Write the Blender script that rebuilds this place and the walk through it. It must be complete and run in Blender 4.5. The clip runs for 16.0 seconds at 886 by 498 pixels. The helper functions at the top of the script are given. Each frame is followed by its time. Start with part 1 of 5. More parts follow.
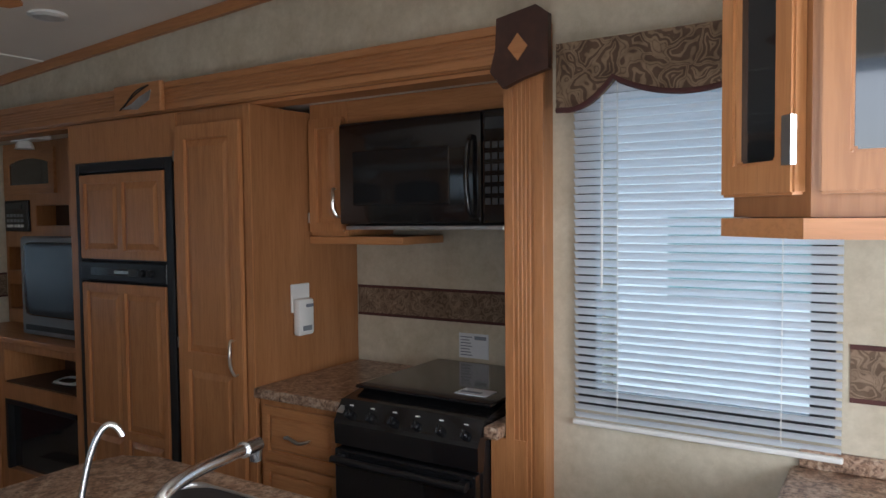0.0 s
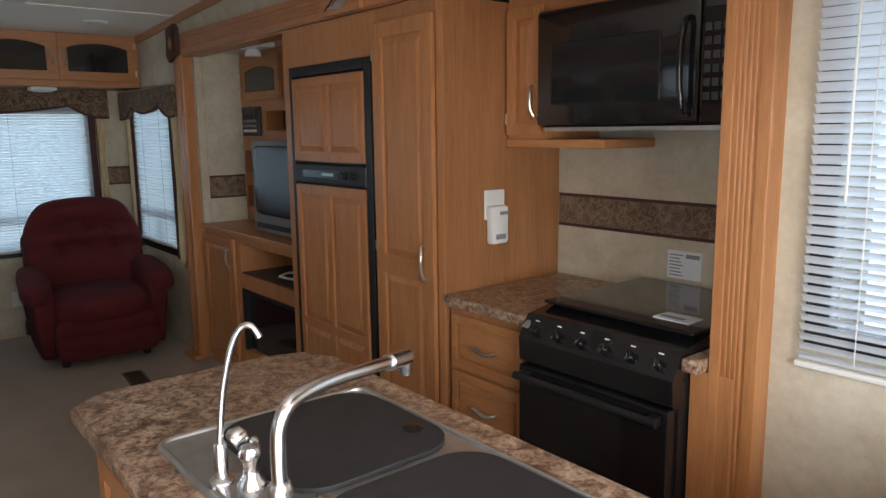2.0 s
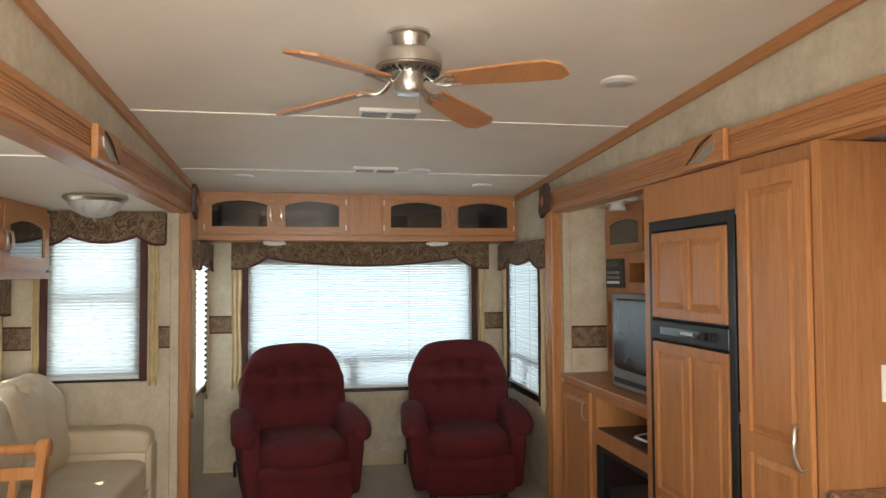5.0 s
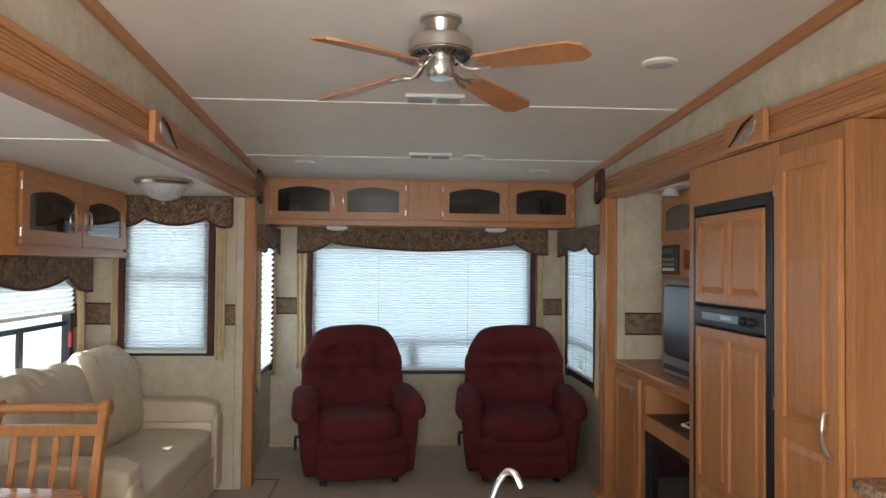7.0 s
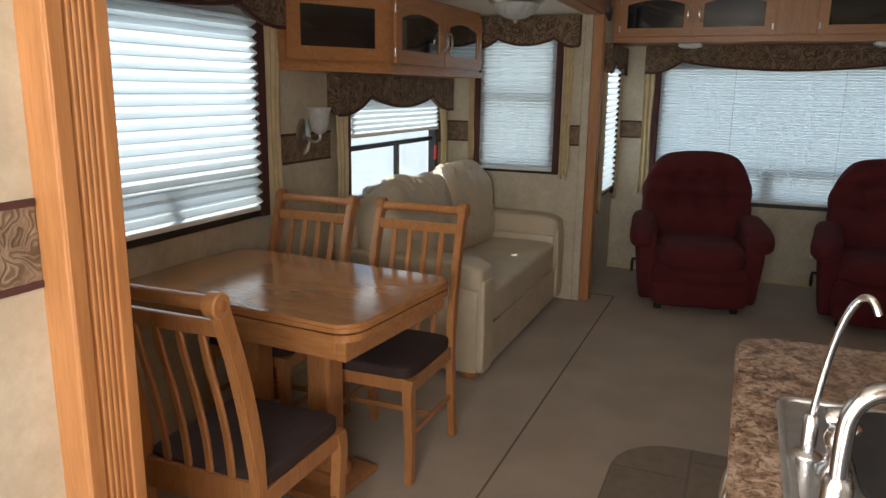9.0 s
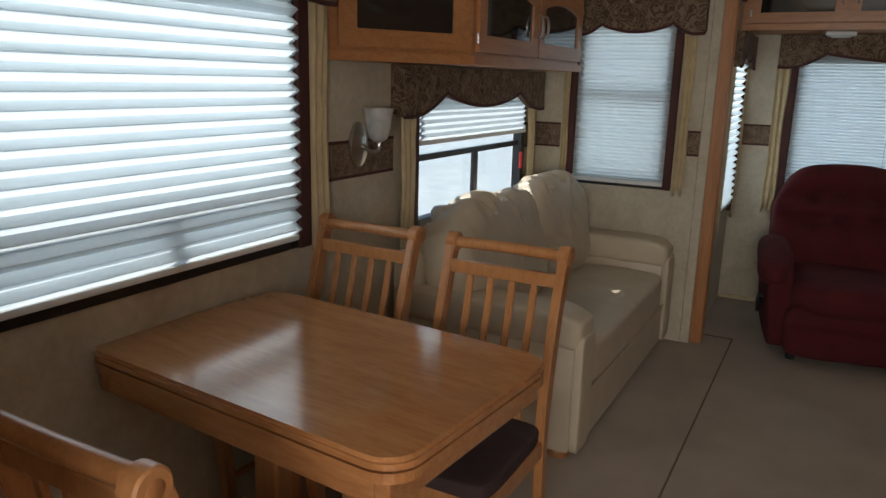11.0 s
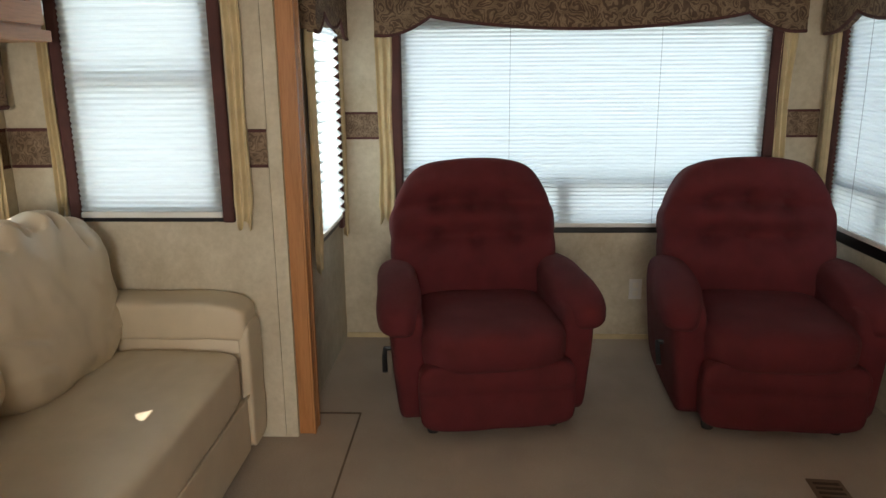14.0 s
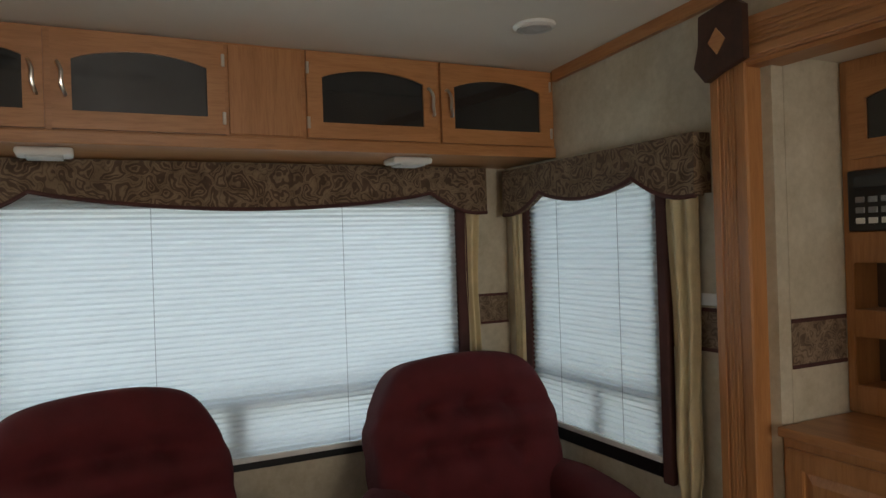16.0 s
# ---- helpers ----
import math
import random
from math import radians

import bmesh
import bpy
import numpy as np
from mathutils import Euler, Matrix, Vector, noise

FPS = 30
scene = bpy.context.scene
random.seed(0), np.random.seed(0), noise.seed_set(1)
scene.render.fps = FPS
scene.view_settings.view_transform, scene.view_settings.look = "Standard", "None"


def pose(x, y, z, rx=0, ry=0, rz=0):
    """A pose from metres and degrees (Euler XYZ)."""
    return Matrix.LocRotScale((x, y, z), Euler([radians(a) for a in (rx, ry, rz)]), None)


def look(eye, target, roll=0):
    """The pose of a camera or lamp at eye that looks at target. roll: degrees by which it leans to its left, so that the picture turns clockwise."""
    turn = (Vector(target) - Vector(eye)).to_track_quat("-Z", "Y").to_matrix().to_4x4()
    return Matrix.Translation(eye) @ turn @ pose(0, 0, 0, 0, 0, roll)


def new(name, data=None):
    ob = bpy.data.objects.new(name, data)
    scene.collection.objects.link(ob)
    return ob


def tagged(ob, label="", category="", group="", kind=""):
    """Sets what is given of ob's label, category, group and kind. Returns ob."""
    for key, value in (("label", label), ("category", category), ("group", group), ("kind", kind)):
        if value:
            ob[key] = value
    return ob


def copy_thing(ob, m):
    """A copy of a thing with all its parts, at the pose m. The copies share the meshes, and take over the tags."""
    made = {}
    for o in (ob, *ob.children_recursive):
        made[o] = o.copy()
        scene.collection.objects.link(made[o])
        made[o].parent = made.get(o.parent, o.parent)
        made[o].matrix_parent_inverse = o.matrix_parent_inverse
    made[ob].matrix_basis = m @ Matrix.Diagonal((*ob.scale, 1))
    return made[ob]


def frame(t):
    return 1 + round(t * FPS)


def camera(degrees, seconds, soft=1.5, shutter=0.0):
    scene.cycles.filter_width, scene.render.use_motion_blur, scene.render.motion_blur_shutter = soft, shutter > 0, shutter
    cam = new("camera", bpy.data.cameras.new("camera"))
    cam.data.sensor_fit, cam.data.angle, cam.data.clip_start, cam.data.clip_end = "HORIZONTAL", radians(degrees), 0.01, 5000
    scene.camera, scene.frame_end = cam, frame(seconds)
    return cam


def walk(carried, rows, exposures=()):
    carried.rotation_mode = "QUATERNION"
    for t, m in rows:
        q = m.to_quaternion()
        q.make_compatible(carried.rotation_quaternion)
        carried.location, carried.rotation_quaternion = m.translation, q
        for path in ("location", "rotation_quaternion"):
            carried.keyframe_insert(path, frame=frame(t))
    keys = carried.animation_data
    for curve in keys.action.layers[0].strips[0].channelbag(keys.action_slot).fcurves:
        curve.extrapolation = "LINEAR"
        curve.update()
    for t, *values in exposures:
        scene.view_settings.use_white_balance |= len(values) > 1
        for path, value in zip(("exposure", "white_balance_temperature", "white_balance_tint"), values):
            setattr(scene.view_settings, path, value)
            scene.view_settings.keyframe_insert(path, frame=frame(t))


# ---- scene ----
cam = camera(63.0, 16.0)
PATH = [
    (0, (0.653, 0.132, 1.562), (-0.418, 1.819, 1.471), -0.6),
    (0.5, (0.621, 0.071, 1.566), (-0.433, 1.771, 1.532), 1.1),
    (1, (0.624, 0.197, 1.551), (-0.621, 1.762, 1.505), 1.0),
    (1.5, (0.622, 0.348, 1.533), (-0.766, 1.773, 1.325), 0.5),
    (2, (0.613, 0.383, 1.525), (-0.914, 1.632, 1.198), -0.7),
    (2.5, (0.614, 0.389, 1.52), (-1.007, 1.461, 1.047), -2.4),
    (3, (0.611, 0.379, 1.522), (-1.092, 1.33, 1.081), -2.0),
    (3.5, (0.579, 0.335, 1.532), (-1.227, 1.125, 1.193), -1.2),
    (4, (0.568, 0.287, 1.557), (-1.301, 0.97, 1.358), -0.4),
    (4.5, (0.566, 0.282, 1.553), (-1.359, 0.825, 1.536), 0.0),
    (4.7, (0.548, 0.442, 1.578), (-1.406, 0.863, 1.634), -0.6),
    (6.8, (0.673, 0.652, 1.519), (-1.312, 0.872, 1.613), 0.6),
    (7, (0.652, 0.683, 1.533), (-1.343, 0.821, 1.582), 0.5),
    (7.5, (0.676, 0.715, 1.543), (-1.318, 0.566, 1.493), -0.4),
    (8, (0.699, 0.727, 1.521), (-1.25, 0.326, 1.327), -0.8),
    (8.5, (0.7, 0.737, 1.515), (-1.165, 0.07, 1.238), -1.2),
    (9, (0.669, 0.69, 1.493), (-1.135, -0.057, 1.062), 0.8),
    (9.2, (0.668, 0.666, 1.514), (-1.104, -0.125, 1.032), 0.9),
    (11.3, (-0.249, 0.256, 1.513), (-1.956, -0.693, 1.083), 1.4),
    (11.5, (-0.358, 0.238, 1.525), (-2.104, -0.683, 1.203), 1.6),
    (12, (-0.62, 0.267, 1.502), (-2.384, -0.623, 1.194), 0.7),
    (12.5, (-0.923, 0.349, 1.497), (-2.691, -0.469, 1.045), 2.8),
    (13, (-1.196, 0.323, 1.493), (-3.014, -0.338, 0.984), 2.7),
    (13.5, (-1.464, 0.292, 1.482), (-3.38, -0.034, 1.012), 3.4),
    (14, (-1.715, 0.386, 1.462), (-3.656, 0.298, 0.987), -0.5),
    (14.5, (-1.953, 0.451, 1.432), (-3.87, 0.664, 0.903), 1.8),
    (15, (-2.179, 0.341, 1.437), (-4.08, 0.893, 1.156), 0.1),
    (15.5, (-2.398, 0.24, 1.512), (-4.268, 0.946, 1.437), -2.1),
    (16, (-2.579, 0.336, 1.493), (-4.372, 1.223, 1.486), -1.9),
]
EXPOSURE = [
    (0, -0.4, 5400, 10), (1, -0.1, 5500, 10), (1.5, 0.05, 5550, 10), (2, 0.3, 5700, 10), (2.5, 0.55, 5900, 10), (3, 0.9, 6150, 10), (3.5, 1.1, 6450, 10), (4.5, 1.1, 6550, 10), (7, 0.8, 5950, 10), (7.5, 0.65, 6000, 10), (8, 0.45, 6150, 10), (8.5, 0.3, 6150, 10), (9, 0.15, 6200, 10), (11.5, -0.15, 6000, 10), (12.5, -0.25, 6100, 10), (13, 0.0, 6350, 10), (13.5, 0.25, 6450, 10), (14, 0.9, 6600, 10), (14.5, 1.35, 6700, 10), (15, 1.1, 6800, 10), (15.5, 0.35, 6650, 10), (16, 0.2, 6650, 10)]
walk(cam, [(t, look(eye, target, roll)) for t, eye, target, roll in PATH], EXPOSURE)

# ---- world, sun, window light, unseen fill light ----
world = bpy.data.worlds.new("world")
scene.world = world
world.use_nodes = True
wn = world.node_tree
sky = wn.nodes.new("ShaderNodeTexSky")
sky.sky_type = "NISHITA"
sky.sun_disc = False
sky.sun_elevation = radians(43)
sky.sun_rotation = radians(170)
wn.links.new(sky.outputs[0], wn.nodes["Background"].inputs[0])
wn.nodes["Background"].inputs[1].default_value = 0.15
sun = new("sun", bpy.data.lights.new("sun", "SUN"))
sun.data.energy, sun.data.angle, sun.data.color = 5.0, radians(0.5), (1.0, 0.95, 0.86)
sun.matrix_world = look((-2.4, -6, 5.75), (-3.4, -1.0, 1.0))
DAY = (0.90, 0.97, 1.0)


def window_and_fill_light(centre, toward, w, h, radiance):
    """Area lamp in an opening: sky light behind a window's shade, also the added front fills."""
    lamp = new("window_and_fill_light", bpy.data.lights.new("window_and_fill_light", "AREA"))
    lamp.data.shape, lamp.data.size, lamp.data.size_y = "RECTANGLE", w, h
    lamp.data.energy, lamp.data.color = radiance * math.pi * w * h, DAY
    lamp.matrix_world = look(centre, (centre[0] + toward[0], centre[1] + toward[1], centre[2]))
    return lamp


SKY = 0.95
window_and_fill_light((-5.62, 0.94, 1.17), (1, 0), 1.86, 1.06, SKY * 0.52)
window_and_fill_light((-4.94, 2.215, 1.20), (0, -1), 0.80, 1.06, SKY * 0.24)
window_and_fill_light((-5.17, -0.385, 1.22), (0, 1), 0.54, 1.02, SKY * 1.1)
window_and_fill_light((-4.455, -0.85, 1.39), (1, 0), 0.54, 0.90, SKY * 0.62)
window_and_fill_light((-1.50, -1.435, 1.36), (0, 1), 1.14, 0.86, SKY * 0.78)
window_and_fill_light((0.18, 2.225, 1.47), (0, -1), 0.62, 0.92, SKY * 2.0)
window_and_fill_light((0.70, -0.44, 1.0), (0, 1), 0.66, 1.85, 6.0).data.color = (1.0, 0.96, 0.90)  # added fill in an assumed, unseen entry doorway
window_and_fill_light((1.64, 0.75, 1.45), (-1, 0), 1.20, 0.90, 18.0).data.color = (1.0, 0.95, 0.87)  # added warm fill from the unseen front end


# ---- materials ----
def material(name, rough=0.5, metal=0.0):
    m = bpy.data.materials.new(name)
    m.use_nodes = True
    b = m.node_tree.nodes["Principled BSDF"]
    b.inputs["Roughness"].default_value = rough
    b.inputs["Metallic"].default_value = metal
    return m, m.node_tree, b


def coords(nt, scale):
    tc = nt.nodes.new("ShaderNodeTexCoord")
    mp = nt.nodes.new("ShaderNodeMapping")
    mp.inputs["Scale"].default_value = scale
    nt.links.new(tc.outputs["Object"], mp.inputs[0])
    return mp.outputs[0]


def noise_tex(nt, vec, scale, detail=4.0, rough=0.55, distort=0.0):
    n = nt.nodes.new("ShaderNodeTexNoise")
    n.inputs["Scale"].default_value = scale
    n.inputs["Detail"].default_value = detail
    n.inputs["Roughness"].default_value = rough
    n.inputs["Distortion"].default_value = distort
    nt.links.new(vec, n.inputs["Vector"])
    return n.outputs["Fac"]


def ramp(nt, fac, stops):
    r = nt.nodes.new("ShaderNodeValToRGB")
    els = r.color_ramp.elements
    while len(els) < len(stops):
        els.new(0.5)
    for e, (p, c) in zip(els, stops):
        e.position, e.color = p, (*c, 1)
    nt.links.new(fac, r.inputs[0])
    return r.outputs[0]


def mix(nt, fac, a, b, mode="MIX"):
    n = nt.nodes.new("ShaderNodeMix")
    n.data_type, n.blend_type = "RGBA", mode
    if hasattr(fac, "is_linked"):
        nt.links.new(fac, n.inputs[0])
    else:
        n.inputs[0].default_value = fac
    for sock, v in ((n.inputs[6], a), (n.inputs[7], b)):
        if hasattr(v, "is_linked"):
            nt.links.new(v, sock)
        else:
            sock.default_value = (*v, 1)
    return n.outputs[2]


def bump(nt, b, height, strength, distance=0.002):
    n = nt.nodes.new("ShaderNodeBump")
    n.inputs["Strength"].default_value = strength
    n.inputs["Distance"].default_value = distance
    nt.links.new(height, n.inputs["Height"])
    nt.links.new(n.outputs[0], b.inputs["Normal"])


def simple(name, col, rough=0.5, metal=0.0, vary=0.12, scale=8.0, grain=120.0, relief=0.15, coat=0.0):
    m, nt, b = material(name, rough, metal)
    v = coords(nt, (1, 1, 1))
    lo, hi = [c * (1 - vary) for c in col], [min(1, c * (1 + vary)) for c in col]
    nt.links.new(ramp(nt, noise_tex(nt, v, scale), [(0.3, lo), (0.7, hi)]), b.inputs["Base Color"])
    if relief:
        bump(nt, b, noise_tex(nt, v, grain, 2), relief)
    b.inputs["Coat Weight"].default_value = coat
    return m


def oak(name, stretch, light=1.0, gloss=0.42):
    m, nt, b = material(name, gloss)
    v = coords(nt, stretch)
    info = nt.nodes.new("ShaderNodeObjectInfo")
    add = nt.nodes.new("ShaderNodeVectorMath")
    nt.links.new(v, add.inputs[0])
    mul = nt.nodes.new("ShaderNodeMath")
    mul.operation = "MULTIPLY"
    mul.inputs[1].default_value = 30.0
    nt.links.new(info.outputs["Random"], mul.inputs[0])
    nt.links.new(mul.outputs[0], add.inputs[1])
    v = add.outputs[0]
    broad = noise_tex(nt, v, 2.2, 3, 0.6, 1.2)
    fine = noise_tex(nt, v, 16.0, 3, 0.65, 0.4)
    base = [c * light for c in (0.46, 0.205, 0.073)]
    dark = [c * light for c in (0.385, 0.163, 0.055)]
    pale = [c * light for c in (0.51, 0.238, 0.090)]
    c1 = ramp(nt, broad, [(0.25, dark), (0.5, base), (0.75, pale)])
    c2 = ramp(nt, fine, [(0.35, (0.74, 0.68, 0.62)), (0.55, (1, 1, 1))])
    nt.links.new(mix(nt, 0.55, c1, c2, "MULTIPLY"), b.inputs["Base Color"])
    bump(nt, b, fine, 0.12, 0.001)
    b.inputs["Coat Weight"].default_value = 0.25
    b.inputs["Coat Roughness"].default_value = 0.25
    return m


OAK_V = oak("oak_upright", (9, 9, 0.7))
OAK_X = oak("oak_along", (0.7, 9, 9))
OAK_Y = oak("oak_across", (9, 0.7, 9))
# darker oak: veneer panels, and painted shade on the hanging cabinet
OAK_PANEL = oak("oak_veneer_and_shade", (7, 7, 0.5), 0.80, 0.5)
OAK_CH = oak("oak_chair", (6, 6, 1.2), 0.90, 0.30)
OAK_TOP = oak("oak_tabletop", (6, 0.8, 6), 1.0, 0.22)
OAK_TOP.node_tree.nodes["Principled BSDF"].inputs["Coat Weight"].default_value = 1.0
OAK_TOP.node_tree.nodes["Principled BSDF"].inputs["Coat Roughness"].default_value = 0.12
DARKWOOD = simple("dark_walnut", (0.055, 0.022, 0.014), 0.45, vary=0.3, scale=20)
BROWN = simple("dark_brown_fabric", (0.078, 0.027, 0.023), 0.8, vary=0.2, relief=0.4)
CREAM = simple("cream_curtain", (0.60, 0.49, 0.29), 0.75, vary=0.12, scale=14, grain=300, relief=0.3)
NICKEL = simple("brushed_nickel", (0.62, 0.59, 0.54), 0.28, 1.0, vary=0.08, grain=200, relief=0.05)
CHROME = simple("satin_chrome", (0.82, 0.83, 0.84), 0.24, 1.0, vary=0.03, relief=0.0)
STEEL = simple("stainless_steel", (0.62, 0.62, 0.61), 0.42, 1.0, vary=0.08, scale=30, grain=300, relief=0.08)
BLACK = simple("black_gloss", (0.010, 0.010, 0.011), 0.14, vary=0.2, relief=0.0, coat=0.4)
BLACKM = simple("black_plastic", (0.012, 0.012, 0.013), 0.40, vary=0.2, relief=0.1)
DGLASS = simple("smoked_glass", (0.016, 0.017, 0.018), 0.07, vary=0.2, relief=0.0, coat=0.6)
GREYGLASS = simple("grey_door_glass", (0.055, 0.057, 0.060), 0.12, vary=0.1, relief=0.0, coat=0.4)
WHITE = simple("white_plastic", (0.78, 0.77, 0.73), 0.4, vary=0.04, relief=0.05)
GREY = simple("silver_grey_plastic", (0.22, 0.235, 0.25), 0.42, vary=0.1, relief=0.1)
SCREEN = simple("dark_screen", (0.040, 0.048, 0.054), 0.22, vary=0.05, relief=0.0)
KEY = simple("dark_key", (0.05, 0.05, 0.053), 0.4, relief=0)
SLATE = simple("dark_sink_cover", (0.027, 0.026, 0.027), 0.62, vary=0.18, scale=25, grain=160, relief=0.5)
SEAT = simple("dark_seat_cloth", (0.038, 0.020, 0.018), 0.85, vary=0.2, scale=25, grain=350, relief=0.6)
BURG = simple("burgundy_chenille", (0.100, 0.010, 0.013), 0.92, vary=0.16, scale=9, grain=420, relief=0.9)
BURG.node_tree.nodes["Principled BSDF"].inputs["Sheen Weight"].default_value = 0.0
LEATHER = simple("cream_leather", (0.58, 0.49, 0.35), 0.42, vary=0.08, scale=5, grain=180, relief=0.35)
CEIL = simple("ceiling_panel", (0.83, 0.78, 0.69), 0.65, vary=0.03, scale=3, grain=260, relief=0.25)
RED = simple("red_latch", (0.45, 0.02, 0.02), 0.4, relief=0)
VENT = simple("brown_register", (0.16, 0.11, 0.07), 0.5, 0.3)
PAPER = simple("sticker_paper", (0.75, 0.77, 0.80), 0.6, vary=0.03, relief=0)
INK = simple("grey_print", (0.22, 0.24, 0.28), 0.7, relief=0)
SEAM = simple("seam_dark", (0.07, 0.05, 0.035), 0.9, relief=0.3)
PALE = simple("pale_seam", (0.82, 0.79, 0.70), 0.6, relief=0)
CSEAM = simple("carpet_seam_cloth", (0.17, 0.13, 0.095), 0.95, relief=0.3)
RUBBER = simple("black_rubber", (0.02, 0.02, 0.02), 0.7)
PAINTW = simple("white_vehicle_paint", (0.80, 0.80, 0.80), 0.3, vary=0.05, scale=2, relief=0)
GRAVEL = simple("gravel", (0.74, 0.73, 0.70), 0.9, vary=0.12, scale=3, grain=40, relief=0.8)
TEAL = simple("tinted_vehicle_glass", (0.20, 0.30, 0.30), 0.1, relief=0)
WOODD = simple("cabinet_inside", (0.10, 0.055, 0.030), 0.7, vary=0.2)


def wallpaper():
    m, nt, b = material("mottled_wallpaper", 0.7)
    v = coords(nt, (1, 1, 1))
    a = ramp(nt, noise_tex(nt, v, 6, 5, 0.65), [(0.3, (0.50, 0.435, 0.315)), (0.7, (0.66, 0.60, 0.47))])
    c = ramp(nt, noise_tex(nt, v, 34, 4, 0.7), [(0.35, (0.86, 0.85, 0.82)), (0.65, (1.0, 1.0, 1.0))])
    nt.links.new(mix(nt, 0.8, a, c, "MULTIPLY"), b.inputs["Base Color"])
    bump(nt, b, noise_tex(nt, v, 220, 2), 0.12, 0.001)
    return m


def carpet():
    m, nt, b = material("beige_carpet", 0.95)
    v = coords(nt, (1, 1, 1))
    a = ramp(nt, noise_tex(nt, v, 2.5, 4), [(0.3, (0.40, 0.325, 0.25)), (0.7, (0.52, 0.43, 0.335))])
    c = ramp(nt, noise_tex(nt, v, 170, 3, 0.8), [(0.3, (0.66, 0.64, 0.6)), (0.65, (1, 1, 1))])
    nt.links.new(mix(nt, 0.8, a, c, "MULTIPLY"), b.inputs["Base Color"])
    bump(nt, b, noise_tex(nt, v, 260, 2), 0.9, 0.004)
    b.inputs["Sheen Weight"].default_value = 0.2
    return m


def vinyl():
    m, nt, b = material("stone_look_vinyl", 0.6)
    v = coords(nt, (1, 1, 1))
    br = nt.nodes.new("ShaderNodeTexBrick")
    br.offset = 0.5
    for k, val in (("Scale", 1.0), ("Mortar Size", 0.006), ("Brick Width", 0.30), ("Row Height", 0.30)):
        br.inputs[k].default_value = val
    br.inputs["Color1"].default_value = (0.23, 0.18, 0.132, 1)
    br.inputs["Color2"].default_value = (0.27, 0.215, 0.162, 1)
    br.inputs["Mortar"].default_value = (0.19, 0.15, 0.112, 1)
    nt.links.new(v, br.inputs["Vector"])
    c = ramp(nt, noise_tex(nt, v, 16, 5, 0.7), [(0.3, (0.72, 0.7, 0.68)), (0.7, (1, 1, 1))])
    nt.links.new(mix(nt, 0.8, br.outputs["Color"], c, "MULTIPLY"), b.inputs["Base Color"])
    bump(nt, b, br.outputs["Fac"], -0.2, 0.001)
    return m


def laminate():
    m, nt, b = material("granite_laminate", 0.30)
    v = coords(nt, (1, 1, 1))
    a = ramp(nt, noise_tex(nt, v, 26, 5, 0.72, 0.8),
             [(0.32, (0.07, 0.038, 0.024)), (0.44, (0.24, 0.145, 0.09)), (0.54, (0.42, 0.29, 0.20)), (0.68, (0.58, 0.47, 0.36))])
    c = ramp(nt, noise_tex(nt, v, 80, 3, 0.7), [(0.40, (0.22, 0.16, 0.13)), (0.5, (1, 1, 1)), (0.75, (1.0, 0.96, 0.90))])
    nt.links.new(mix(nt, 0.75, a, c, "MULTIPLY"), b.inputs["Base Color"])
    return m


def paisley(name, cols, k):
    m, nt, b = material(name, 0.8)
    v = coords(nt, (1, 1, 1))
    n = nt.nodes.new("ShaderNodeTexNoise")
    n.inputs["Scale"].default_value = 5.0 * k
    nt.links.new(v, n.inputs["Vector"])
    warp = nt.nodes.new("ShaderNodeVectorMath")
    warp.operation = "MULTIPLY_ADD"
    warp.inputs[1].default_value = (0.22, 0.22, 0.22)
    nt.links.new(n.outputs["Color"], warp.inputs[0])
    nt.links.new(v, warp.inputs[2])
    w = nt.nodes.new("ShaderNodeTexVoronoi")
    w.feature = "DISTANCE_TO_EDGE"
    w.inputs["Scale"].default_value = 7.0 * k
    w.inputs["Randomness"].default_value = 1.0
    nt.links.new(warp.outputs[0], w.inputs["Vector"])
    sw = nt.nodes.new("ShaderNodeMath")
    sw.operation = "SINE"
    mu = nt.nodes.new("ShaderNodeMath")
    mu.operation = "MULTIPLY"
    mu.inputs[1].default_value = 34.0
    nt.links.new(w.outputs["Distance"], mu.inputs[0])
    nt.links.new(mu.outputs[0], sw.inputs[0])
    line = ramp(nt, sw.outputs[0], [(0.0, cols[0]), (0.25, cols[1]), (0.85, cols[2])])
    blot = ramp(nt, noise_tex(nt, v, 11 * k, 4), [(0.38, (0.55, 0.50, 0.45)), (0.62, (1, 1, 1))])
    nt.links.new(mix(nt, 0.75, line, blot, "MULTIPLY"), b.inputs["Base Color"])
    bump(nt, b, sw.outputs[0], 0.3, 0.002)
    return m


def shade_cloth(name, col, tr):
    m, nt, b = material(name, 0.8)
    v = coords(nt, (0.4, 0.4, 14.0))
    t = nt.nodes.new("ShaderNodeBsdfTranslucent")
    mx = nt.nodes.new("ShaderNodeMixShader")
    mx.inputs[0].default_value = tr
    c = ramp(nt, noise_tex(nt, v, 7, 4, 0.7), [(0.25, [x * 0.90 for x in col]), (0.75, col)])
    nt.links.new(c, b.inputs["Base Color"])
    nt.links.new(c, t.inputs[0])
    nt.links.new(b.outputs[0], mx.inputs[1])
    nt.links.new(t.outputs[0], mx.inputs[2])
    nt.links.new(mx.outputs[0], nt.nodes["Material Output"].inputs[0])
    return m


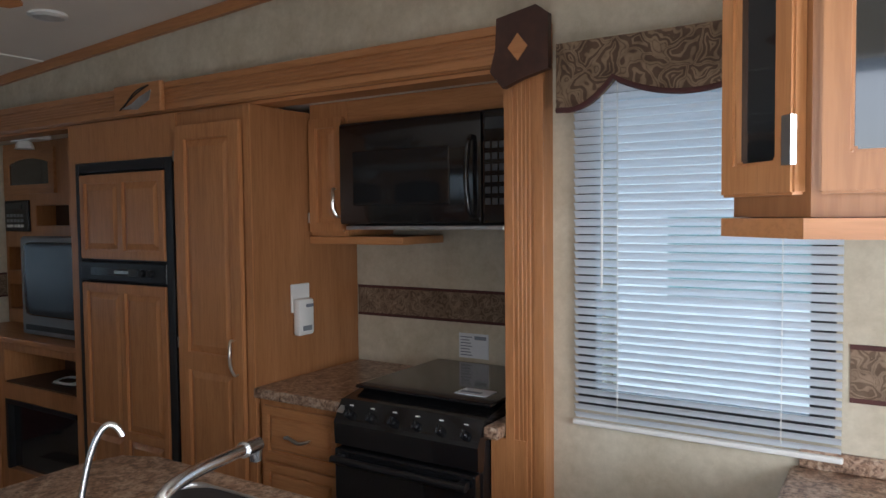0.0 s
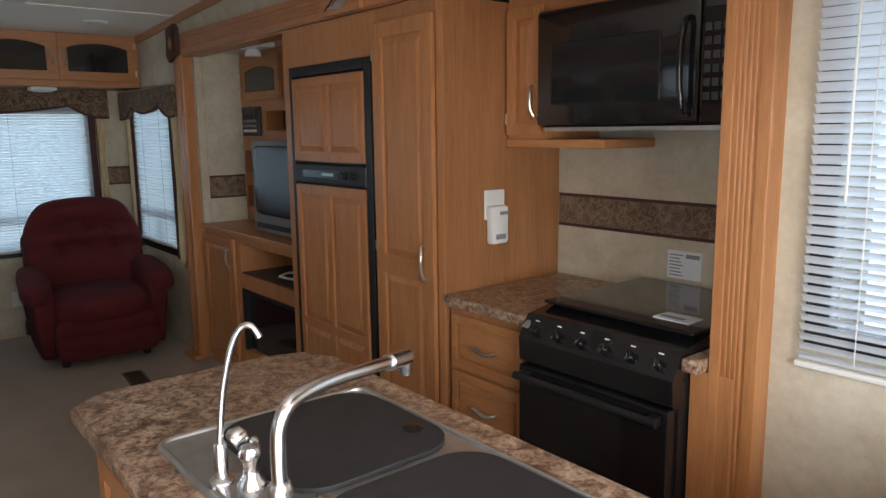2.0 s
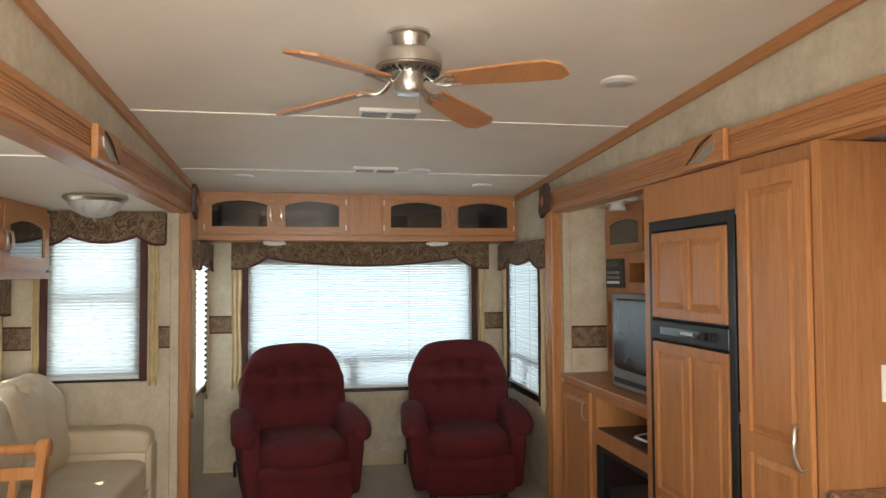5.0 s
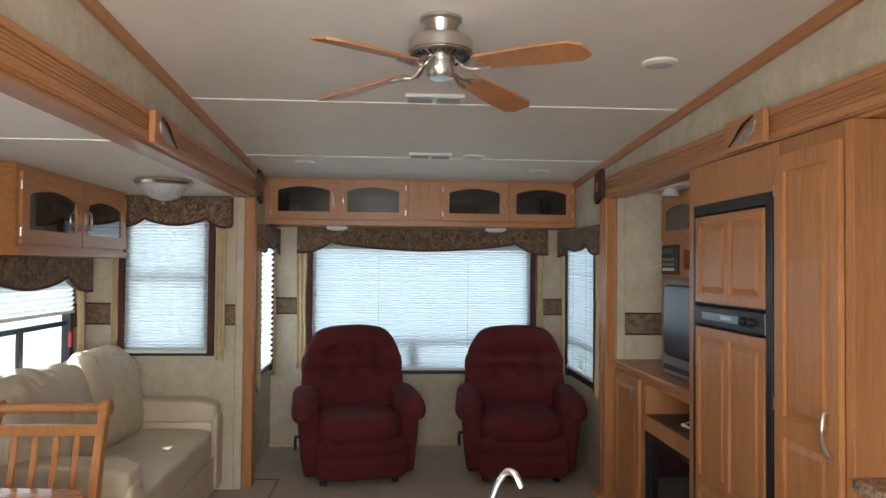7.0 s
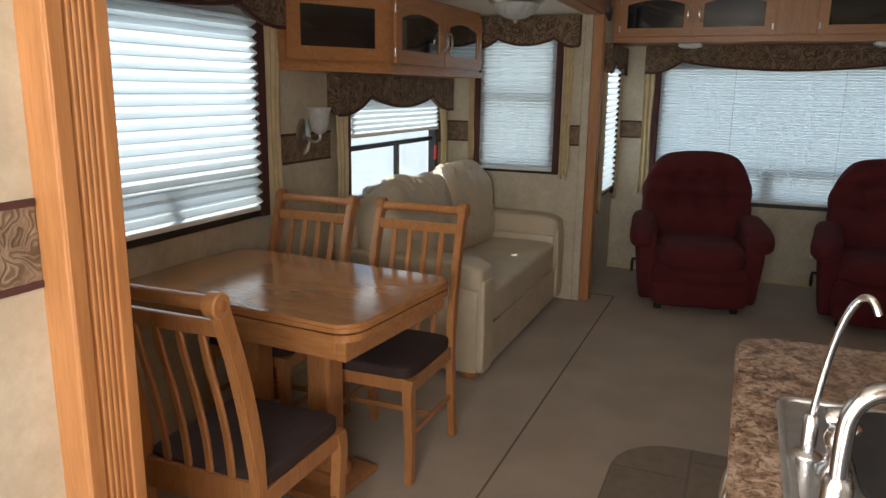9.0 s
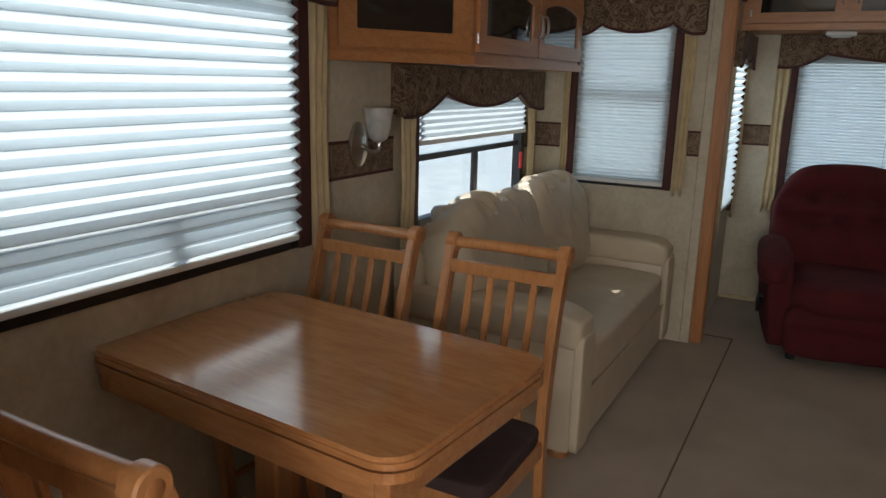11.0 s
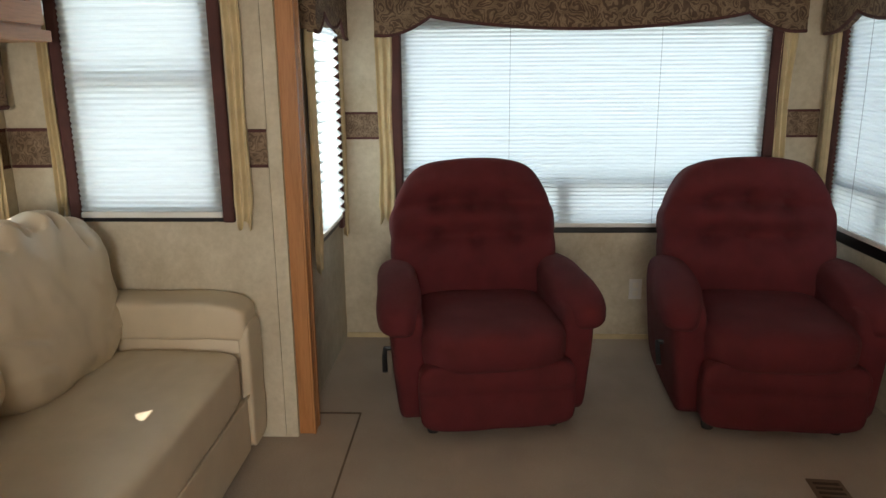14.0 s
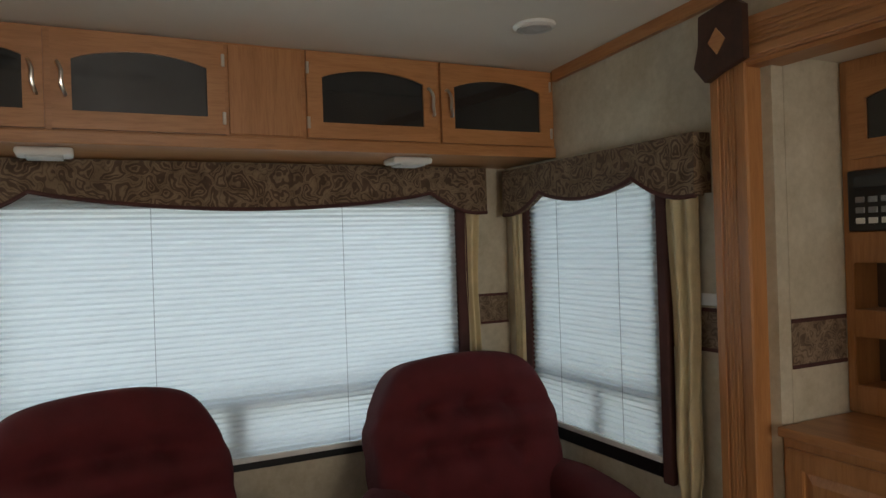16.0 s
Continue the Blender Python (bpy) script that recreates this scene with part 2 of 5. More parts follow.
def pane_glass():
    m, nt, b = material("window_glass", 0.0)
    tr, gl, mx = (nt.nodes.new("ShaderNodeBsdf" + k) for k in ("Transparent", "Glossy", "Transparent"))
    mx = nt.nodes.new("ShaderNodeMixShader")
    gl.inputs["Roughness"].default_value = 0.02
    mx.inputs[0].default_value = 0.06
    tr.inputs[0].default_value = (0.90, 0.95, 0.95, 1)
    nt.links.new(tr.outputs[0], mx.inputs[1])
    nt.links.new(gl.outputs[0], mx.inputs[2])
    nt.links.new(mx.outputs[0], nt.nodes["Material Output"].inputs[0])
    return m


def frosted():
    m, nt, b = material("frosted_glass_shade", 0.45)
    v = coords(nt, (1, 1, 1))
    t = nt.nodes.new("ShaderNodeBsdfTranslucent")
    mx = nt.nodes.new("ShaderNodeMixShader")
    mx.inputs[0].default_value = 0.4
    c = ramp(nt, noise_tex(nt, v, 12, 4, 0.6, 1.5), [(0.3, (0.62, 0.62, 0.60)), (0.7, (0.85, 0.85, 0.83))])
    nt.links.new(c, b.inputs["Base Color"])
    nt.links.new(c, t.inputs[0])
    nt.links.new(b.outputs[0], mx.inputs[1])
    nt.links.new(t.outputs[0], mx.inputs[2])
    nt.links.new(mx.outputs[0], nt.nodes["Material Output"].inputs[0])
    return m


WALL, CARPET, VINYL, LAMINATE = wallpaper(), carpet(), vinyl(), laminate()
VALANCE = paisley("paisley_valance_cloth", ((0.115, 0.070, 0.042), (0.20, 0.135, 0.080), (0.27, 0.19, 0.115)), 1.7)
BORDER = paisley("leaf_relief_border", ((0.17, 0.115, 0.072), (0.25, 0.175, 0.115), (0.30, 0.215, 0.145)), 2.2)
SHADE = shade_cloth("pleated_shade_cloth", (0.79, 0.845, 0.86), 0.55)
SLAT = shade_cloth("blind_slat_vinyl", (0.74, 0.78, 0.82), 0.22)
GLASS, FROST = pane_glass(), frosted()


# ---- mesh helpers ----
def add_box(bm, x0, x1, y0, y1, z0, z1, bev=0.0, seg=2):
    m = Matrix.Translation(((x0 + x1) / 2, (y0 + y1) / 2, (z0 + z1) / 2)) @ Matrix.Diagonal((x1 - x0, y1 - y0, z1 - z0, 1))
    vs = bmesh.ops.create_cube(bm, size=1, matrix=m)["verts"]
    if bev:
        es = list({e for v in vs for e in v.link_edges})
        bmesh.ops.bevel(bm, geom=es, offset=bev, segments=seg, affect="EDGES", profile=0.5)
    return bm


def box(x0, x1, y0, y1, z0, z1, bev=0.0, seg=2):
    return add_box(bmesh.new(), x0, x1, y0, y1, z0, z1, bev, seg)


def prism(pts, to3, d0, d1, bm=None):
    """A polygon drawn by to3(u, v, d), pulled from depth d0 to d1."""
    bm = bm or bmesh.new()
    a = [bm.verts.new(to3(u, v, d0)) for u, v in pts]
    b = [bm.verts.new(to3(u, v, d1)) for u, v in pts]
    n = len(pts)
    bm.faces.new(a)
    bm.faces.new(b[::-1])
    for i in range(n):
        bm.faces.new((a[i], b[i], b[(i + 1) % n], a[(i + 1) % n]))
    bmesh.ops.recalc_face_normals(bm, faces=bm.faces[:])
    return bm


def tube(path, r, n=10, bm=None):
    bm = bm or bmesh.new()
    pts = [Vector(p) for p in path]
    radii = r if isinstance(r, (list, tuple)) else [r] * len(pts)
    rings, up = [], None
    for i, p in enumerate(pts):
        d = (pts[min(i + 1, len(pts) - 1)] - pts[max(i - 1, 0)]).normalized()
        if up is None:
            up = d.orthogonal().normalized()
        up = (up - d * up.dot(d)).normalized()
        side = d.cross(up)
        rings.append([bm.verts.new(p + (up * math.cos(a) + side * math.sin(a)) * radii[i]) for a in (2 * math.pi * k / n for k in range(n))])
    for a, b in zip(rings, rings[1:]):
        for k in range(n):
            bm.faces.new((a[k], a[(k + 1) % n], b[(k + 1) % n], b[k]))
    bm.faces.new(rings[0][::-1])
    bm.faces.new(rings[-1])
    bmesh.ops.recalc_face_normals(bm, faces=bm.faces[:])
    return bm


def arc_path(pts, steps=8):
    """A smooth path through a few points."""
    pts = [Vector(p) for p in pts]
    out = []
    for i in range(len(pts) - 1):
        p0, p1, p2, p3 = pts[max(i - 1, 0)], pts[i], pts[i + 1], pts[min(i + 2, len(pts) - 1)]
        for k in range(steps):
            t = k / steps
            out.append(0.5 * (2 * p1 + (p2 - p0) * t + (2 * p0 - 5 * p1 + 4 * p2 - p3) * t * t + (3 * p1 - p0 - 3 * p2 + p3) * t ** 3))
    return out + [pts[-1]]


def lathe(profile, c=(0, 0, 0), n=28, bm=None):
    bm = bm or bmesh.new()
    rings = [[bm.verts.new((c[0] + r * math.cos(a), c[1] + r * math.sin(a), c[2] + z)) for a in (2 * math.pi * k / n for k in range(n))] for r, z in profile]
    for a, b in zip(rings, rings[1:]):
        for k in range(n):
            bm.faces.new((a[k], a[(k + 1) % n], b[(k + 1) % n], b[k]))
    bm.faces.new(rings[0][::-1])
    bm.faces.new(rings[-1])
    bmesh.ops.recalc_face_normals(bm, faces=bm.faces[:])
    return bm


def puffy(cx, cy, cz, sx, sy, sz, power=4.0, cuts=14, lumps=0.0, freq=6.0, dents=(), seed=0.0):
    """A stuffed block: rounded, with soft lumps and button dents (place, radius, depth along -x)."""
    bm = bmesh.new()
    bmesh.ops.create_cube(bm, size=2)
    bmesh.ops.subdivide_edges(bm, edges=bm.edges[:], cuts=cuts, use_grid_fill=True)
    for v in bm.verts:
        p = v.co
        k = (abs(p.x) ** power + abs(p.y) ** power + abs(p.z) ** power) ** (-1 / power)
        q = Vector((p.x * k * sx / 2, p.y * k * sy / 2, p.z * k * sz / 2))
        if lumps:
            q += p.normalized() * lumps * noise.noise(Vector((q.x * freq + seed, q.y * freq, q.z * freq)))
        for (dx, dy, dz), r, depth, way in dents:
            e = math.exp(-((q - Vector((dx, dy, dz))).length / r) ** 2)
            q -= Vector(way) * depth * e
        v.co = q + Vector((cx, cy, cz))
    return bm


def moved(bm, m):
    bmesh.ops.transform(bm, matrix=m, verts=bm.verts[:])
    return bm


def joined(*bms):
    me = bpy.data.meshes.new("tmp")
    out = bmesh.new()
    for b in bms:
        b.to_mesh(me)
        out.from_mesh(me)
        b.free()
        me.clear_geometry()
    bpy.data.meshes.remove(me)
    return out


def thing(name, base, label, category, group="", kind="", rz=0.0):
    ob = new(name)
    ob.location, ob.rotation_euler[2] = base, radians(rz)
    ob.empty_display_size = 0.05
    return tagged(ob, label, category, group, kind)


def part(name, bm, mat, parent=None, label="", smooth=False, local=False):
    """One mesh under a thing or a part; built in world places unless local."""
    if parent is not None and not local:
        root = parent
        while root.parent:
            root = root.parent
        bmesh.ops.translate(bm, verts=bm.verts[:], vec=-root.location)
    me = bpy.data.meshes.new(name)
    bm.to_mesh(me)
    bm.free()
    me.materials.append(mat)
    if smooth:
        me.shade_smooth()
        if smooth != "all":
            me.set_sharp_from_angle(angle=radians(40))
    ob = new(name, me)
    ob.parent = parent
    if label:
        ob["label"] = label
    return ob


def struct(name, bm, mat, label, category, smooth=False):
    return tagged(part(name, bm, mat, None, "", smooth), label, category, kind="structure")


# orientation of a flat panel: u along the wall, v up, d out of the wall into the room
def facing(side, at):
    return {"+x": lambda u, v, d: (at + d, u, v), "-x": lambda u, v, d: (at - d, u, v),
            "+y": lambda u, v, d: (u, at + d, v), "-y": lambda u, v, d: (u, at - d, v)}[side]


def fbox(to3, u0, u1, v0, v1, d0, d1, bev=0.0, bm=None):
    a, b = to3(u0, v0, d0), to3(u1, v1, d1)
    lo, hi = [min(p, q) for p, q in zip(a, b)], [max(p, q) for p, q in zip(a, b)]
    return add_box(bm or bmesh.new(), lo[0], hi[0], lo[1], hi[1], lo[2], hi[2], bev)


def lattice(to3, u0, u1, v0, v1, holes, d0, d1):
    """One connected plate with rectangular openings."""
    us = sorted({u0, u1, *(h[0] for h in holes), *(h[1] for h in holes)})
    vs = sorted({v0, v1, *(h[2] for h in holes), *(h[3] for h in holes)})
    bm, made = bmesh.new(), {}
    solid = {(i, j): not any(h[0] < (us[i] + us[i + 1]) / 2 < h[1] and h[2] < (vs[j] + vs[j + 1]) / 2 < h[3] for h in holes)
             for i in range(len(us) - 1) for j in range(len(vs) - 1)}

    def vert(i, j, d):
        if (i, j, d) not in made:
            made[i, j, d] = bm.verts.new(to3(us[i], vs[j], d))
        return made[i, j, d]

    for (i, j), full in solid.items():
        if full:
            q = ((i, j), (i + 1, j), (i + 1, j + 1), (i, j + 1))
            for d in (d0, d1):
                bm.faces.new([vert(a, b, d) for a, b in q])
            for (a, b), (di, dj) in zip(zip(q, q[1:] + q[:1]), ((0, -1), (1, 0), (0, 1), (-1, 0))):
                if not solid.get((i + di, j + dj), False):
                    bm.faces.new((vert(*a, d0), vert(*b, d0), vert(*b, d1), vert(*a, d1)))
    bmesh.ops.recalc_face_normals(bm, faces=bm.faces[:])
    sharp = [e for e in bm.edges if len(e.link_faces) == 2 and e.calc_face_angle(0) > 1]
    bmesh.ops.bevel(bm, geom=sharp, offset=0.003, segments=2, affect="EDGES")
    return bm


def wall(name, to3, u0, u1, v0, v1, depth, holes, label, mat=None, top=None):
    """A wall with thickness and openings cut through it; top(u) gives a sloping top."""
    us = sorted({u0, u1, *(h[0] for h in holes), *(h[1] for h in holes)})
    vs = sorted({v0, v1, *(h[2] for h in holes), *(h[3] for h in holes)})
    bm = bmesh.new()
    solid = {}
    for i in range(len(us) - 1):
        for j in range(len(vs) - 1):
            cu, cv = (us[i] + us[i + 1]) / 2, (vs[j] + vs[j + 1]) / 2
            solid[i, j] = not any(h[0] < cu < h[1] and h[2] < cv < h[3] for h in holes)
    made = {}

    def vert(i, j, d):
        if (i, j, d) not in made:
            v = vs[j]
            if top and j == len(vs) - 1:
                v = top(us[i])
            made[i, j, d] = bm.verts.new(to3(us[i], v, -d))
        return made[i, j, d]

    for (i, j), full in solid.items():
        if not full:
            continue
        q = ((i, j), (i + 1, j), (i + 1, j + 1), (i, j + 1))
        for d in (0, depth):
            bm.faces.new([vert(a, b, d) for a, b in q])
        for (a, b), (di, dj) in zip(zip(q, q[1:] + q[:1]), ((0, -1), (1, 0), (0, 1), (-1, 0))):
            if not solid.get((i + di, j + dj), False):
                bm.faces.new((vert(*a, 0), vert(*b, 0), vert(*b, depth), vert(*a, depth)))
    bmesh.ops.recalc_face_normals(bm, faces=bm.faces[:])
    return struct(name, bm, mat or WALL, label, "wall")


# ---- large structure ----
RIGHT, LEFT, BACK, FRONT = 2.17, -0.34, -5.58, 1.60
KIT, SLIDE = 2.707, -1.39          # outer walls of the two slide-out rooms
FASR, FASL = 2.10, -0.275          # faces of the oak slide surrounds
BEAM0, BEAM1 = 2.012, 2.140


def roof(x):
    return 2.355 + 0.058 * (x + 2.99)


struct("floor", box(BACK - 0.05, FRONT + 0.05, SLIDE - 0.05, KIT + 0.05, -0.06, 0.0), CARPET, "beige cut-pile carpet over the whole floor", "floor")
pts = [(FRONT, 0.30), (-2.10, 0.30)] + [(-2.10 - 0.26 * math.sin(a), 0.56 - 0.26 * math.cos(a)) for a in (0.3, 0.6, 0.9, 1.2, 1.57)] + [(-2.36, 2.06), (FRONT, 2.06)]
struct("floor_vinyl", prism(pts, lambda u, v, d: (u, v, d), 0.0, 0.004), VINYL, "stone-look sheet vinyl kitchen floor", "floor")
struct("carpet_seam", box(-4.62, -0.1, -0.120, -0.112, 0.0, 0.003), CSEAM, "dark carpet seam along the slide-out", "trim")
struct("carpet_seam", box(-4.632, -4.62, -0.34, -0.112, 0.0, 0.003), CSEAM, "dark carpet seam along the slide-out", "trim")

holes_r = [(-5.34, -4.54, 0.67, 1.73), (-4.06, -0.30, -0.06, 2.03), (-0.13, 0.49, 1.01, 1.93)]
wall("wall_right", facing("-y", RIGHT), BACK - 0.05, FRONT + 0.05, -0.06, 2.5, 0.05, holes_r, "mottled beige papered side wall", top=lambda u: roof(u) + 0.03)
# last opening is the unseen doorway, added for the fill lamp
holes_l = [(-5.44, -4.90, 0.71, 1.73), (-4.41, -0.20, -0.06, 2.0), (0.36, 1.04, 0.0, 1.95)]
wall("wall_left", facing("+y", LEFT), BACK - 0.05, FRONT + 0.05, -0.06, 2.5, 0.05, holes_l, "mottled beige papered side wall", top=lambda u: roof(u) + 0.03)
wall("wall_back", facing("+x", BACK), LEFT - 0.002, RIGHT + 0.002, -0.06, 2.27, 0.05, [(0.01, 1.87, 0.64, 1.70)], "mottled beige papered rear wall")
# front opening is unseen, added to go with the fill lamp there
wall("wall_front", facing("-x", FRONT), LEFT, RIGHT, -0.06, 2.62, 0.05, [(0.15, 1.35, 1.0, 1.9)], "plain beige wall")
wall("wall_kitchen", facing("-y", KIT), -4.11, -0.24, -0.06, 2.08, 0.05, [], "mottled beige papered kitchen wall")
wall("wall_alcove_end", facing("+x", -4.06), RIGHT + 0.052, KIT, -0.06, 2.08, 0.05, [], "beige papered end wall of alcove")
wall("wall_kitchen_end", facing("-x", -0.30), RIGHT + 0.052, KIT, -0.06, 2.08, 0.05, [], "beige papered end wall")
holes_s = [(-4.18, -2.92, 0.84, 1.46), (-2.075, -0.93, 0.93, 1.79)]
wall("wall_slide", facing("+y", SLIDE), -4.46, -0.15, -0.06, 2.08, 0.05, holes_s, "mottled beige papered slide-out wall")
wall("wall_slide_end", facing("+x", -4.41), SLIDE + 0.002, LEFT - 0.052, -0.06, 2.08, 0.05, [(-1.12, -0.58, 0.94, 1.85)], "mottled beige papered end wall")
wall("wall_slide_near", facing("-x", -0.20), SLIDE + 0.002, LEFT - 0.052, -0.06, 2.08, 0.05, [], "mottled beige papered end wall")

# unseen door leaf, added to go with the doorway fill
dl = thing("door_1", (1.08, LEFT - 0.05, 0), "unseen white entry door, added swung open outside", "door", kind="structure")
part("leaf", box(1.05, 1.09, LEFT - 0.75, LEFT - 0.055, 0.0, 1.95, 0.006), PAINTW, dl)
part("door_handle", box(1.02, 1.05, LEFT - 0.70, LEFT - 0.62, 0.95, 1.05, 0.006), BLACKM, dl)

# ceilings
bm = prism([(BACK - 0.05, roof(BACK - 0.05)), (FRONT + 0.05, roof(FRONT + 0.05)), (FRONT + 0.05, 2.72), (BACK - 0.05, 2.72)],
           lambda u, v, d: (u, d, v), LEFT - 0.05, RIGHT + 0.05)
struct("ceiling", bm, CEIL, "cream vinyl ceiling panels with thin seams", "ceiling")
for x in (-4.30, -2.98, -1.3):
    struct("trim_ceiling_seam", box(x - 0.010, x + 0.010, LEFT + 0.023, RIGHT - 0.023, roof(x) - 0.006, roof(x) + 0.004, 0.002), PALE, "thin cream ceiling seam strip", "trim")
struct("ceiling_kitchen", box(-4.11, -0.24, RIGHT + 0.05, KIT + 0.05, 2.03, 2.08), CEIL, "cream slide-out ceiling", "ceiling")
bm = box(-4.46, -0.15, SLIDE - 0.05, LEFT - 0.05, 2.0, 2.06)
add_box(bm, -2.16, -2.14, SLIDE, LEFT - 0.05, 1.996, 2.01)
struct("ceiling_slide", bm, CEIL, "cream slide-out ceiling with a thin seam", "ceiling")

# oak crown strips along the main ceiling
for side, y0, y1 in (("right", RIGHT - 0.022, RIGHT), ("left", LEFT, LEFT + 0.022)):
    bm = bmesh.new()
    xs = [-5.14, FRONT]
    pts = [(xs[0], roof(xs[0]) - 0.048), (xs[1], roof(xs[1]) - 0.048), (xs[1], roof(xs[1]) - 0.001), (xs[0], roof(xs[0]) - 0.001)]
    prism(pts, lambda u, v, d: (u, d, v), y0, y1, bm)
    struct("trim_crown_" + side, bm, OAK_X, "narrow oak strip where wall meets ceiling", "trim")


def border(name, to3, u0, u1, v0=1.118, v1=1.262):
    bm = fbox(to3, u0, u1, v0 + 0.012, v1 - 0.012, 0.0, 0.003)
    b = struct(name, bm, BORDER, "tan leaf-pattern wallpaper border", "trim")
    for a, c in ((v0, v0 + 0.012), (v1 - 0.012, v1)):
        part("edge_band", fbox(to3, u0, u1, a, c, 0.0, 0.005), BROWN, b, "dark brown band")
    return b


border("trim_border", facing("-y", RIGHT), -4.53, -4.27)
border("trim_border", facing("-y", RIGHT), 0.55, FRONT, 1.09, 1.235)
border("trim_border", facing("-y", KIT), -1.44, -0.30, 1.118, 1.255)
border("trim_border", facing("+x", -4.06), 2.223, 2.472, 1.09, 1.24)
border("trim_border", facing("+x", BACK), 1.93, 2.16)
border("trim_border", facing("+x", BACK), -0.33, -0.05)
border("trim_border", facing("+y", LEFT), -0.125, FRONT, 1.172, 1.317)
border("trim_border", facing("+x", -4.41), -0.462, -0.393)
border("trim_border", facing("+x", -4.41), -1.385, -1.225, 1.12, 1.27)
border("trim_border", facing("+y", SLIDE), -2.735, -2.285, 1.12, 1.27)
border("trim_border", facing("+y", SLIDE), -4.40, -4.22, 1.12, 1.27)


def rosette(to3, u, v, s=1.0):
    """A dark diamond-cut corner block over a post's top."""
    w, h = 0.095 * s, 0.115
    pts = [(u - w, v - h * 0.55), (u - w * 0.55, v - h), (u + w * 0.1, v - h * 0.8), (u + w, v - h * 0.62), (u + w, v + h * 0.75), (u + w * 0.6, v + h), (u - w * 0.75, v + h * 0.8), (u - w * 0.8, v)]
    r = thing("corner_block", to3(u, v - h, 0), "dark brown wooden corner block with oak diamond", "trim", "corner blocks", "structure")
    part("block", prism(pts, to3, 0.004, 0.030), DARKWOOD, r)
    d = 0.032
    part("diamond", prism([(u - d, v), (u, v - d * 1.25), (u + d, v), (u, v + d * 1.25)], to3, 0.030, 0.034), OAK_X, r, "light oak diamond inlay")


def surround(name, side, face, back, x_post0, x_post1, far=0.13, near=0.13):
    """Oak beam over a slide-out with two fluted posts and corner blocks."""
    to3 = facing(side, face)
    deep = abs(face - back)
    s = thing(name, to3((x_post0 + x_post1) / 2, 0, 0), "golden oak slide-out surround with fluted beam", "trim", kind="structure")
    bm = fbox(to3, x_post0, x_post1, BEAM0, BEAM1, -deep, 0, 0.006)
    fbox(to3, x_post0, x_post1, BEAM0 + 0.006, BEAM0 + 0.036, 0, 0.010, 0.004, bm)
    fbox(to3, x_post0, x_post1, BEAM1 - 0.032, BEAM1 - 0.004, 0, 0.010, 0.004, bm)
    for k in range(4):
        z = BEAM0 + 0.042 + k * 0.0135
        fbox(to3, x_post0, x_post1, z, z + 0.009, 0, 0.005, 0.002, bm)
    part("beam", bm, OAK_X, s)
    bm = fbox(to3, x_post0, x_post1, BEAM0 - 0.014, BEAM0 - 0.001, -deep, -0.012)
    part("lip", bm, OAK_X, s)
    for a, w in ((x_post0, far), (x_post1 - near, near)):
        bm = fbox(to3, a, a + w, 0.0, BEAM0 - 0.002, -deep, -0.004, 0.006)
        for k, (p, q) in enumerate(((0.0, 0.040), (0.050, 0.062), (0.068, 0.080), (0.086, 0.098), (0.104, 0.116), (0.130, 0.175))):
            p, q = p * w / 0.175, q * w / 0.175
            fbox(to3, a + p, a + q, 0.0, BEAM0 - 0.002, -0.006, -0.0012 if 0 < k < 5 else 0.001, 0.002, bm)
        part("post", bm, OAK_V, s)
    return s


surround("trim_surround_kitchen", "-y", FASR, RIGHT + 0.048, -4.228, -0.243)
surround("trim_surround_slide", "+y", FASL, LEFT - 0.048, -4.53, -0.127, 0.095, 0.115)
rosette(facing("-y", FASR - 0.008), -0.305, 2.055)
rosette(facing("-y", FASR - 0.008), -4.160, 2.085)
rosette(facing("+y", FASL + 0.008), -4.47, 2.08, 0.7)
struct("trim_post_base", box(-4.28, -4.075, FASR - 0.05, FASR + 0.02, 0.0, 0.035, 0.008), OAK_X, "oak plinth at the post's foot", "trim")


def plaque(to3, u, v):
    p = thing("maker_plaque", to3(u, v - 0.08, 0), "oak block with a silver swoosh emblem", "plaque", "beam plaques")
    part("block", fbox(to3, u - 0.16, u + 0.16, v - 0.062, v + 0.066, 0.0, 0.026, 0.006), OAK_X, p)
    bm = prism([(u - 0.10, v - 0.035), (u + 0.01, v - 0.045), (u + 0.09, v - 0.01), (u + 0.105, v + 0.03), (u + 0.02, v + 0.005), (u - 0.03, v - 0.02)], to3, 0.026, 0.030)
    part("emblem", bm, STEEL, p, "silver swoosh emblem")
    for k in range(2):
        path = arc_path([to3(u - 0.11 + 0.03 * k, v - 0.04 + 0.012 * k, 0.031), to3(u + 0.0, v + 0.018 + 0.012 * k, 0.031), to3(u + 0.09, v + 0.05, 0.031)], 6)
        part("stroke", tube(path, 0.003, 6), BLACKM, p, "dark curved stroke")


plaque(facing("-y", FASR - 0.01), -2.12, 2.075)
plaque(facing("+y", FASL + 0.01), -2.36, 2.065)


